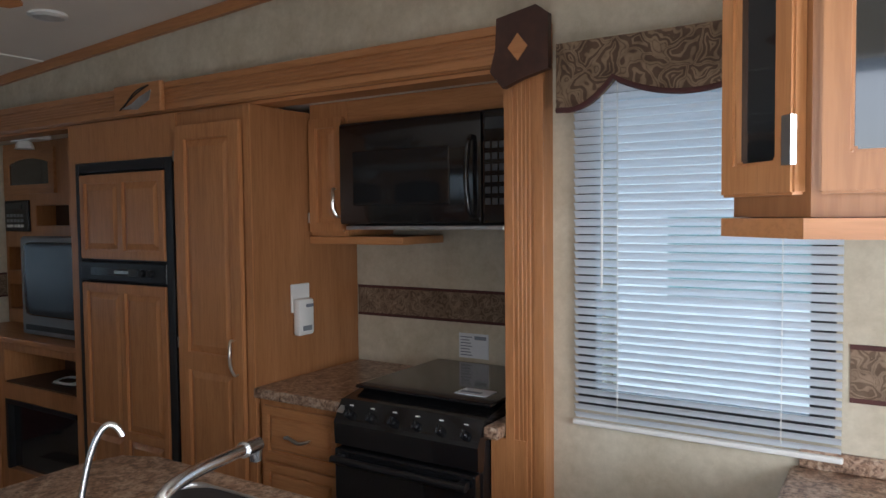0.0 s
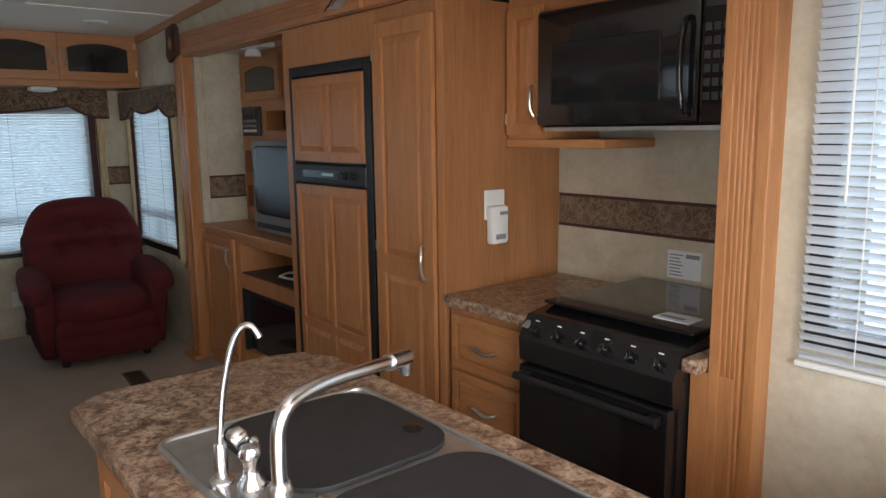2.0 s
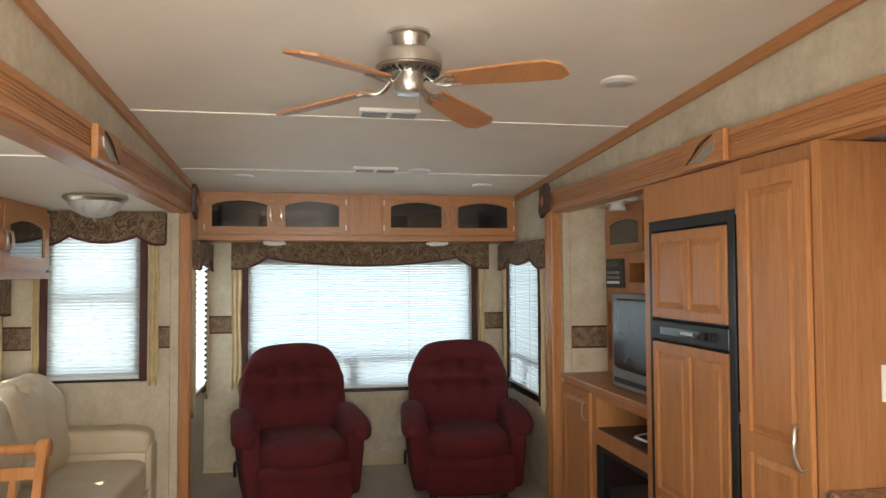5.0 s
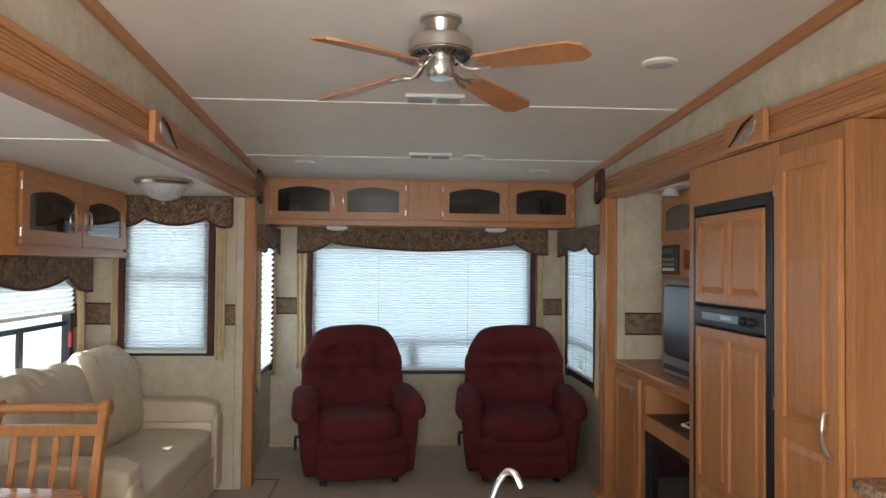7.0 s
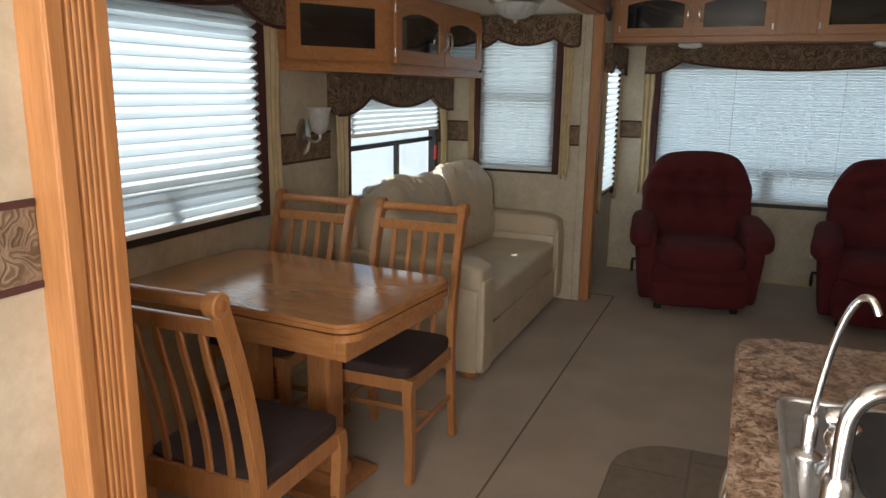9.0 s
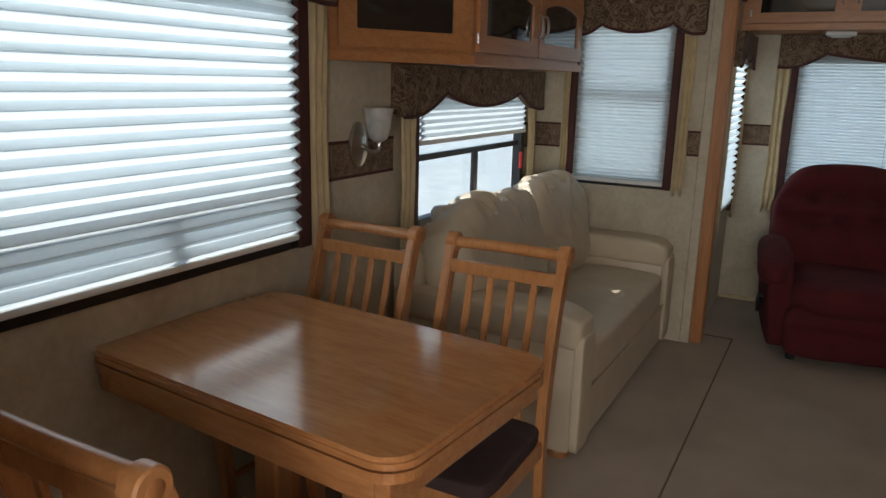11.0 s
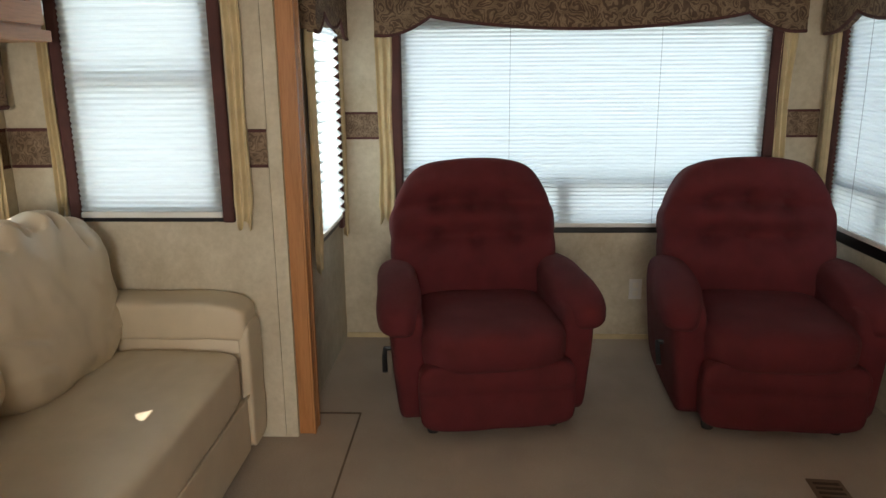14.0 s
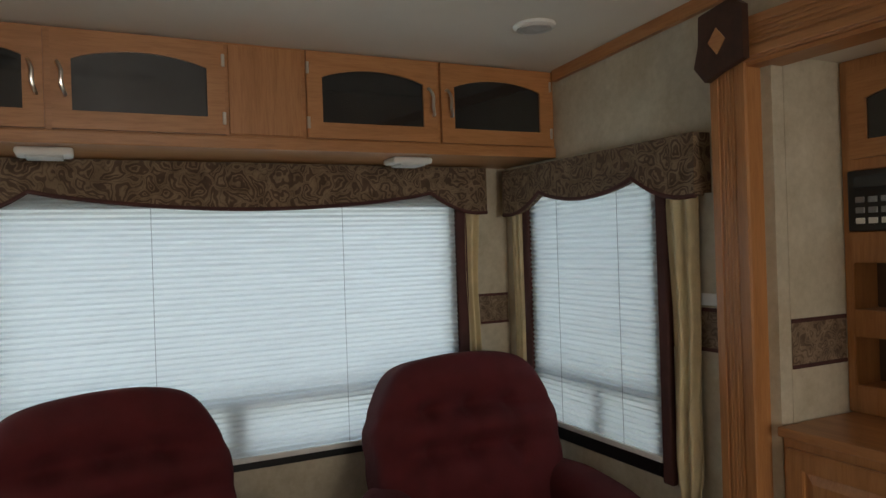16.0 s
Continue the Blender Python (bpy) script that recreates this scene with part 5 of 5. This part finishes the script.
part("surround", joined(box(-2.66, -2.595, PY, KIT - 0.004, 0.0, BEAM0 - 0.016), box(-2.595, -1.895, PY, KIT - 0.004, 1.822, BEAM0 - 0.016), box(-2.595, -1.895, PY, KIT - 0.004, 0.0, 0.12)), OAK_V, fr)
part("black_frame", joined(fbox(P, -2.59, -2.565, 0.12, 1.82, -0.05, 0.012, 0.003), fbox(P, -1.945, -1.90, 0.12, 1.82, -0.05, 0.012, 0.003), fbox(P, -2.565, -1.945, 1.775, 1.82, -0.05, 0.012, 0.003),
                           fbox(P, -2.565, -1.945, 0.12, 0.16, -0.05, 0.012, 0.003)), BLACKM, fr, "black metal frame")
part("back_box", fbox(P, -2.565, -1.945, 0.16, 1.775, -0.55, -0.03), BLACKM, fr)
bm = fbox(P, -2.565, -1.945, 1.285, 1.372, -0.028, 0.016, 0.006)
cp = part("control_panel", bm, BLACKM, fr, "black control panel")
part("vent_slot", fbox(P, -2.48, -2.13, 1.312, 1.345, 0.016, 0.019), BLACK, cp)
part("badge", fbox(P, -2.30, -2.20, 1.322, 1.336, 0.019, 0.021), STEEL, cp)
for u in (-2.10, -2.04):
    part("knob", moved(lathe([(0.018, 0), (0.016, 0.018), (0.012, 0.020)], (0, 0, 0), 16), Matrix.Translation((u, PY - 0.016, 1.328)) @ Matrix.Rotation(radians(90), 4, "X")), BLACKM, cp, smooth=True)
for v0, v1, cuts in ((1.385, 1.765, 1), (0.17, 1.275, 2)):
    rows = [(v0 + 0.04, v1 - 0.04)] if cuts == 1 else [(v0 + 0.04, v0 + 0.41), (v0 + 0.45, v1 - 0.04)]
    fields = [(p, q, a, b) for a, b in rows for p, q in ((-2.52, -2.275), (-2.235, -1.99))]
    panel_door(fr, P, -2.558, -1.952, v0, v1, 0.004, OAK_V, fields=fields)

pan = thing("pantry_cabinet", (-1.66, 2.40, 0), "tall golden oak pantry with raised-panel door", "cabinet")
part("body", box(-1.890, -1.443, PY, KIT - 0.004, 0.0, BEAM0 - 0.016, 0.002), OAK_PANEL, pan)
part("face_frame", joined(fbox(P, -1.475, -1.440, 0.0, BEAM0 - 0.016, 0.0, 0.006), fbox(P, -1.890, -1.872, 0.0, BEAM0 - 0.016, 0.0, 0.006)), OAK_V, pan)
dr = panel_door(pan, P, -1.868, -1.485, 0.08, 1.94, 0.010, OAK_V, fields=[(-1.805, -1.548, 0.14, 0.945), (-1.805, -1.548, 1.02, 1.88)])
handle(dr, P, -1.525, 1.02, 0.13, True, 0.022)
for v in (0.30, 1.05, 1.82):
    hinge(pan, P, -1.876, v, 0.006)

det = thing("gas_detector", (-1.44, 2.36, 1.10), "white wall-mounted gas detector on the pantry side", "detector")
part("plate", box(-1.4425, -1.434, 2.27, 2.375, 1.175, 1.290, 0.003), WHITE, det)
part("body", box(-1.436, -1.398, 2.275, 2.365, 1.08, 1.23, 0.012), WHITE, det, smooth=True)
part("grille", box(-1.3985, -1.3955, 2.295, 2.345, 1.10, 1.12), GREY, det)
part("indicator", box(-1.3985, -1.395, 2.315, 2.355, 1.195, 1.208), INK, det, "small dark label")

# ---- kitchen counter, range, microwave ----
ctr = thing("worktop", (-1.2, 2.38, 0.873), "brown granite-look laminate worktop beside the range", "worktop")
part("slab", box(-1.438, -1.005, 2.055, KIT - 0.001, 0.873, 0.912, 0.008), LAMINATE, ctr)
part("slab", box(-0.43, -0.378, 2.055, KIT - 0.001, 0.873, 0.912, 0.008), LAMINATE, ctr)
dw = thing("drawer_cabinet", (-1.22, 2.40, 0), "golden oak base cabinet with two drawers", "cabinet")
part("body", box(-1.438, -1.01, 2.095, KIT - 0.004, 0.0, 0.872), OAK_V, dw)
D = facing("-y", 2.095)
for a, b in ((0.64, 0.845), (0.40, 0.625), (0.12, 0.385)):
    d = panel_door(dw, D, -1.41, -1.035, a, b, 0.010, OAK_X, 0.032, "drawer", None, 0.012)
    handle(d, D, -1.222, (a + b) / 2, 0.11, False, 0.02)
fill = thing("filler_cabinet", (-0.36, 2.40, 0), "narrow oak filler cabinet beside the range", "cabinet")
part("body", box(-0.425, -0.303, 2.10, KIT - 0.004, 0.0, 0.872), OAK_V, fill)

rg = thing("range_cooker", (-0.72, 2.38, 0), "black gas range with glass oven door and folded lid", "range")
part("body", box(-1.003, -0.432, 2.06, KIT - 0.01, 0.0, 0.86), BLACKM, rg)
pts = [(2.045, 0.835), (2.03, 0.865), (2.075, 0.925), (2.20, 0.948), (2.66, 0.948), (2.66, 0.86), (2.06, 0.835)]
part("cooktop", prism(pts[:2] + pts[2:6] + pts[6:], lambda u, v, d: (d, u, v), -1.003, -0.432), BLACK, rg)
part("lid", box(-0.995, -0.44, 2.13, 2.68, 0.950, 0.962, 0.005), BLACK, rg, "black glass cover lid")
part("control_panel", prism([(2.045, 0.770), (2.028, 0.775), (2.022, 0.850), (2.066, 0.925), (2.08, 0.915), (2.06, 0.77)], lambda u, v, d: (d, u, v), -1.005, -0.430), BLACK, rg, "sloped black control panel")
for k in range(6):
    x = -0.945 + k * 0.092
    m = Matrix.Translation((x, 2.036, 0.883)) @ Matrix.Rotation(radians(62), 4, "X")
    kn = part("knob", moved(joined(lathe([(0.015, 0), (0.015, 0.010), (0.012, 0.020), (0.008, 0.021)], (0, 0, 0), 18), box(-0.003, 0.003, -0.014, 0.014, 0.016, 0.027, 0.002)), m), BLACK, rg, smooth=True)
    part("mark", moved(box(-0.008, 0.008, 0.029, 0.033, 0.0005, 0.0025), m), WHITE, kn, "white print mark")
part("emblem", moved(prism([(-0.02, -0.012), (0.02, -0.012), (0.008, 0.015), (-0.006, 0.015)], flat, 0, 0.002), Matrix.Translation((-0.985, 2.042, 0.893)) @ Matrix.Rotation(radians(62), 4, "X")), STEEL, rg, "small silver emblem")
od = part("oven_door", box(-0.998, -0.437, 2.015, 2.058, 0.22, 0.765, 0.008), BLACK, rg, "black glass oven door")
part("door_handle", joined(tube([(-0.985, 1.985, 0.735), (-0.45, 1.985, 0.735)], 0.013, 10), box(-0.98, -0.95, 1.985, 2.02, 0.722, 0.748, 0.003), box(-0.485, -0.455, 1.985, 2.02, 0.722, 0.748, 0.003)), BLACKM, od, smooth=True)
part("drawer", box(-0.998, -0.437, 2.020, 2.058, 0.06, 0.205, 0.006), BLACK, rg)
card = thing("instruction_card", (-0.56, 2.25, 0.962), "small white instruction card on the range lid", "card")
part("sheet", box(-0.62, -0.50, 2.20, 2.28, 0.9622, 0.9645), PAPER, card)
part("print", box(-0.61, -0.53, 2.22, 2.24, 0.9647, 0.9655), INK, card)

mw = thing("microwave_oven", (-0.86, 2.50, 1.51), "black over-range microwave with curved handle", "microwave")
part("case", box(-1.232, -0.475, 2.375, KIT - 0.004, 1.512, 1.935, 0.006), BLACKM, mw)
dr = part("door", box(-1.232, -0.585, 2.335, 2.378, 1.530, 1.930, 0.014), BLACK, mw, smooth=True)
part("window", box(-1.16, -0.715, 2.331, 2.337, 1.605, 1.815, 0.004), DGLASS, dr, "grey tinted glass")
part("handle", tube(arc_path([(-0.612, 2.338, 1.835), (-0.615, 2.300, 1.82), (-0.619, 2.288, 1.70), (-0.615, 2.300, 1.58), (-0.612, 2.338, 1.562)]), 0.010, 10), BLACK, dr, "glossy curved handle", smooth=True)
pn = part("control_panel", box(-0.581, -0.475, 2.335, 2.378, 1.530, 1.930, 0.008), BLACK, mw)
part("display", box(-0.568, -0.488, 2.331, 2.337, 1.86, 1.90), SCREEN, pn)
for r in range(6):
    for k in range(3):
        part("button", box(-0.569 + k * 0.028, -0.549 + k * 0.028, 2.3325, 2.336, 1.60 + r * 0.039, 1.622 + r * 0.039, 0.001), KEY, pn)
part("vent_grille", box(-1.20, -0.50, 2.338, 2.40, 1.512, 1.527, 0.002), STEEL, mw, "silver lower grille")

uc = thing("wall_cabinet", (-1.34, 2.55, 1.44), "golden oak wall cabinet beside the microwave", "cabinet")
part("body", box(-1.438, -1.238, 2.40, KIT - 0.002, 1.485, 2.028), OAK_V, uc)
part("bottom_lip", box(-1.438, -0.96, 2.385, 2.68, 1.452, 1.484, 0.004), OAK_X, uc)
U = facing("-y", 2.40)
dr = panel_door(uc, U, -1.43, -1.25, 1.50, 1.965, 0.011, OAK_V, 0.04)
handle(dr, U, -1.275, 1.62, 0.11, True, 0.022)
hinge(dr, U, -1.432, 1.56, 0.012)
part("filler", box(-1.236, -0.303, 2.40, KIT - 0.002, 1.938, 2.028), OAK_X, uc)
stk = thing("instruction_sticker", (-0.83, KIT, 0.972), "white printed safety sticker on the wall", "sticker")
part("sheet", box(-0.905, -0.765, KIT - 0.003, KIT - 0.0005, 0.972, 1.075), PAPER, stk)
for k in range(7):
    part("print", box(-0.897, -0.842 - 0.006 * (k % 3), KIT - 0.0042, KIT - 0.003, 0.982 + k * 0.0125, 0.986 + k * 0.0125), INK, stk)
part("print", box(-0.830, -0.775, KIT - 0.0042, KIT - 0.003, 1.050, 1.065), INK, stk)

# ---- island with sink ----
isl = thing("island_cabinet", (-0.4, 1.04, 0), "golden oak kitchen island cabinet with doors", "cabinet")
part("body", box(-1.10, 0.42, 0.765, 1.325, 0.0, 0.868, 0.003), OAK_V, isl)
G = facing("-y", 0.765)
for k, (a, b) in enumerate(((-1.06, -0.72), (-0.70, -0.36), (-0.30, 0.04), (0.06, 0.40))):
    dr = panel_door(isl, G, a, b, 0.10, 0.82, 0.011, OAK_V, 0.05)
    handle(dr, G, b - 0.03 if k % 2 == 0 else a + 0.03, 0.72, 0.11, True, 0.022)
G2 = facing("-x", -1.10)
panel_door(isl, G2, 0.80, 1.29, 0.10, 0.82, 0.011, OAK_V, 0.06, "end_panel")
out_l = [(0.42, 0.712), (-1.13, 0.712), (-1.195, 0.78), (-1.195, 1.22), (-1.16, 1.32), (-1.06, 1.368), (-0.02, 1.368), (0.10, 1.39), (0.22, 1.46), (0.34, 1.62), (0.42, 1.85), (0.42, 2.168), (1.10, 2.168), (1.10, 1.05), (0.80, 0.98), (0.55, 0.85)]
top = thing("island_worktop", (-0.4, 1.04, 0.87), "brown granite-look laminate island worktop", "worktop")
sx0, sx1, sy0, sy1 = -0.80, 0.03, 0.79, 1.28
bm = prism(out_l, flat, 0.872, 0.912)
bmesh.ops.bevel(bm, geom=[e for e in bm.edges if abs(e.verts[0].co.z - e.verts[1].co.z) < 1e-6], offset=0.008, segments=2, affect="EDGES")
part("slab", bm, LAMINATE, top)
part("backsplash", box(0.44, 1.09, RIGHT - 0.018, RIGHT - 0.001, 0.912, 0.960, 0.004), LAMINATE, top, "low laminate upstand")
pen = thing("peninsula_cabinet", (0.76, 1.6, 0), "golden oak corner base cabinet under the worktop", "cabinet")
part("body", prism([(0.48, 1.90), (0.48, 2.165), (1.06, 2.165), (1.06, 1.10), (0.86, 1.06), (0.55, 1.55)], flat, 0.0, 0.870), OAK_V, pen)

sk = thing("kitchen_sink", (-0.39, 1.03, 0.912), "double stainless sink with dark fitted covers", "sink")
bm = prism([(x + (sx0 + sx1) / 2, y + (sy0 + sy1) / 2) for x, y in round_rect((sx1 - sx0) / 2, (sy1 - sy0) / 2, 0.03)], flat, 0.912, 0.917)
rim = [(x + (sx0 + sx1) / 2, y + (sy0 + sy1) / 2, 0.9175) for x, y in round_rect((sx1 - sx0) / 2 - 0.006, (sy1 - sy0) / 2 - 0.006, 0.03)]
part("deck", bm, STEEL, sk)
part("rim", tube(rim + rim[:2], 0.006, 8), STEEL, sk, "rolled steel rim", smooth=True)
for a, b in ((-0.775, -0.400), (-0.370, 0.005)):
    pts = [(x + (a + b) / 2, y + 1.075) for x, y in round_rect((b - a) / 2, 0.18, 0.085, 10)]
    cv = part("cover", prism(pts, flat, 0.917, 0.927), SLATE, sk, "dark grey speckled sink cover")
    part("finger_hole", lathe([(0.018, 0.0), (0.022, 0.003), (0.012, 0.006)], (b - 0.10, 1.21, 0.927), 18), BLACK, cv, smooth=True)
fc = thing("kitchen_tap", (-0.362, 0.848, 0.917), "chrome high-arc kitchen tap with two levers", "tap")
part("deck_plate", prism([(x - 0.40, y + 0.842) for x, y in round_rect(0.165, 0.032, 0.03)], flat, 0.917, 0.924), CHROME, fc)
part("collar", lathe([(0.030, 0), (0.030, 0.012), (0.021, 0.03), (0.021, 0.055), (0.016, 0.065)], (-0.362, 0.848, 0.922), 24), CHROME, fc, smooth=True)
sp = arc_path([(-0.362, 0.848, 0.975), (-0.362, 0.848, 1.045), (-0.362, 0.854, 1.085), (-0.366, 0.88, 1.112), (-0.388, 0.95, 1.118), (-0.425, 1.05, 1.108), (-0.465, 1.14, 1.094)])
part("spout", tube(sp, 0.0125, 14), CHROME, fc, smooth=True)
part("nozzle", joined(tube([(-0.458, 1.125, 1.096), (-0.484, 1.185, 1.088)], 0.017, 14), tube([(-0.481, 1.178, 1.092), (-0.482, 1.180, 1.055)], [0.016, 0.012], 12)), CHROME, fc, smooth=True)
for x, s in ((-0.50, -1), (-0.262, 1)):
    h = part("lever_base", lathe([(0.026, 0), (0.025, 0.010), (0.015, 0.020), (0.013, 0.038), (0.017, 0.050), (0.010, 0.056)], (x, 0.862, 0.922), 20), CHROME, fc, smooth=True)
    part("lever", tube(arc_path([(x, 0.862, 0.978), (x + 0.014 * s, 0.872, 0.984), (x + 0.034 * s, 0.884, 0.982), (x + 0.050 * s, 0.892, 0.978)]), [0.007] * 8 + [0.006] * 8 + [0.009] * 9, 10), CHROME, h, smooth=True)
    part("cap", lathe([(0.019, 0.050), (0.021, 0.060), (0.016, 0.072), (0.004, 0.076)], (x, 0.862, 0.922), 18), CHROME, h, smooth=True)
ft = thing("filter_tap", (-0.548, 0.828, 0.917), "slim chrome drinking-water tap", "tap")
part("base", lathe([(0.024, 0), (0.022, 0.01), (0.012, 0.016), (0.012, 0.075), (0.008, 0.080)], (-0.548, 0.828, 0.917), 20), CHROME, ft, smooth=True)
part("spout", tube(arc_path([(-0.548, 0.828, 0.99), (-0.548, 0.838, 1.075), (-0.537, 0.852, 1.155), (-0.525, 0.868, 1.196), (-0.512, 0.882, 1.200), (-0.504, 0.892, 1.180)]), 0.0058, 10), CHROME, ft, smooth=True)
part("knob", moved(lathe([(0.018, 0), (0.021, 0.01), (0.015, 0.026), (0.006, 0.030)], (0, 0, 0), 16), Matrix.Translation((-0.555, 0.852, 0.985)) @ Matrix.Rotation(radians(-60), 4, "X")), CHROME, ft, smooth=True)

# ---- hanging corner cabinet over the peninsula ----
hc = thing("hanging_cabinet", (0.9, 1.3, 1.50), "golden oak hanging cabinet with glass corner door", "cabinet")
pts = [(0.575, 0.95), (1.30, 0.95), (1.30, 1.60), (0.485, 1.60), (0.485, 1.04)]
part("bottom_rail", prism([(0.570, 0.935), (1.30, 0.935), (1.30, 1.60), (0.472, 1.60), (0.472, 1.033)], flat, 1.535, 1.556), OAK_X, hc)
# body in the darker oak, so its unlit side has the shade in its colour
part("body", prism(pts, flat, 1.557, roof(0.48) - 0.004), OAK_PANEL, hc)
c0, c1 = Vector((0.485, 1.04, 0)), Vector((0.575, 0.95, 0))
al = (c1 - c0).normalized()
ou = Vector((-0.7071, -0.7071, 0))
H = lambda u, v, d: tuple(c0 + al * u + ou * d + Vector((0, 0, v)))
ln = (c1 - c0).length
dr = part("door", lattice(H, 0.0, ln - 0.004, 1.580, 2.34, [(0.026, ln - 0.034, 1.617, 2.30)], 0.001, 0.019), OAK_V, hc)
part("glass", slab(H, 0.022, ln - 0.03, 1.612, 2.305, 0.004, 0.009), DGLASS, dr, "dark smoked glass")
part("hinge", slab(H, ln - 0.012, ln + 0.002, 1.61, 1.66, 0.019, 0.026), NICKEL, hc, "nickel hinge")
K = facing("-y", 0.95)
# same oak door as the corner one, its shade put in by the darker copy
dr = part("door", lattice(K, 0.583, 1.25, 1.580, 2.34, [(0.613, 1.20, 1.622, 2.30)], 0.001, 0.019), OAK_PANEL, hc)
part("glass", fbox(K, 0.609, 1.204, 1.617, 2.305, 0.004, 0.009), DGLASS, dr, "dark smoked glass")

# ---- small fixtures ----
ol = thing("wall_outlet", (BACK, 1.27, 0.24), "white wall socket plate", "socket")
part("plate", box(BACK + 0.0005, BACK + 0.008, 1.235, 1.305, 0.235, 0.35, 0.003), WHITE, ol)
for z in (0.268, 0.315):
    part("socket", box(BACK + 0.007, BACK + 0.0095, 1.255, 1.285, z - 0.015, z + 0.015, 0.002), PALE, ol)
sw = thing("light_switch", (-4.33, RIGHT, 1.29), "small white switch plate above the border", "switch")
part("plate", box(-4.365, -4.285, RIGHT - 0.008, RIGHT - 0.0005, 1.27, 1.31, 0.003), WHITE, sw)
fv = thing("floor_register", (-3.94, 1.64, 0.0), "brown metal floor heating register", "vent", rz=-5)
part("frame", box(-0.20, 0.20, -0.06, 0.06, 0.0, 0.006, 0.002), VENT, fv, local=True)
for k in range(12):
    part("slot", box(-0.175 + k * 0.031, -0.160 + k * 0.031, -0.045, 0.045, 0.0055, 0.0075), SEAM, fv, local=True)
struct("baseboard", box(BACK + 0.0, BACK + 0.012, LEFT, RIGHT, 0.0, 0.028, 0.003), CREAM, "thin cream skirting strip", "baseboard")

# ---- outside ----
struct("ground", box(-60, 60, -70, 60, -1.25, -1.15), GRAVEL, "pale gravel lot outside", "ground")
vh = thing("parked_truck", (-6.5, -9.7, -1.15), "white parked pickup truck seen through a window", "truck")
part("body", joined(box(-9.5, -4.2, -10.6, -8.8, -0.75, 0.20, 0.10), box(-7.6, -5.6, -10.5, -8.9, 0.20, 0.95, 0.14)), PAINTW, vh, smooth=True)
for a, b in ((-7.45, -6.65), (-6.5, -5.8)):
    part("window", box(a, b, -8.905, -8.885, 0.30, 0.80, 0.02), TEAL, vh, "tinted side window")
for x in (-8.6, -5.0):
    part("wheel", moved(lathe([(0.38, -0.12), (0.40, -0.08), (0.40, 0.08), (0.38, 0.12)], (0, 0, 0), 28), Matrix.Translation((x, -8.85, -0.75)) @ Matrix.Rotation(radians(90), 4, "X")), RUBBER, vh, smooth=True)
tr = thing("neighbour_trailer", (-2.0, 8.0, -1.15), "pale neighbouring trailer outside", "trailer")
part("wall", box(-9, 5, 7.0, 9.4, -0.6, 2.6, 0.1), PAINTW, tr)
part("window", box(-1.2, 0.2, 6.985, 7.0, 0.8, 1.6, 0.005), TEAL, tr)
for x in (-5.0, -4.0):
    part("wheel", moved(lathe([(0.36, -0.1), (0.36, 0.1)], (0, 0, 0), 24), Matrix.Translation((x, 7.05, -0.79)) @ Matrix.Rotation(radians(90), 4, "X")), RUBBER, tr)
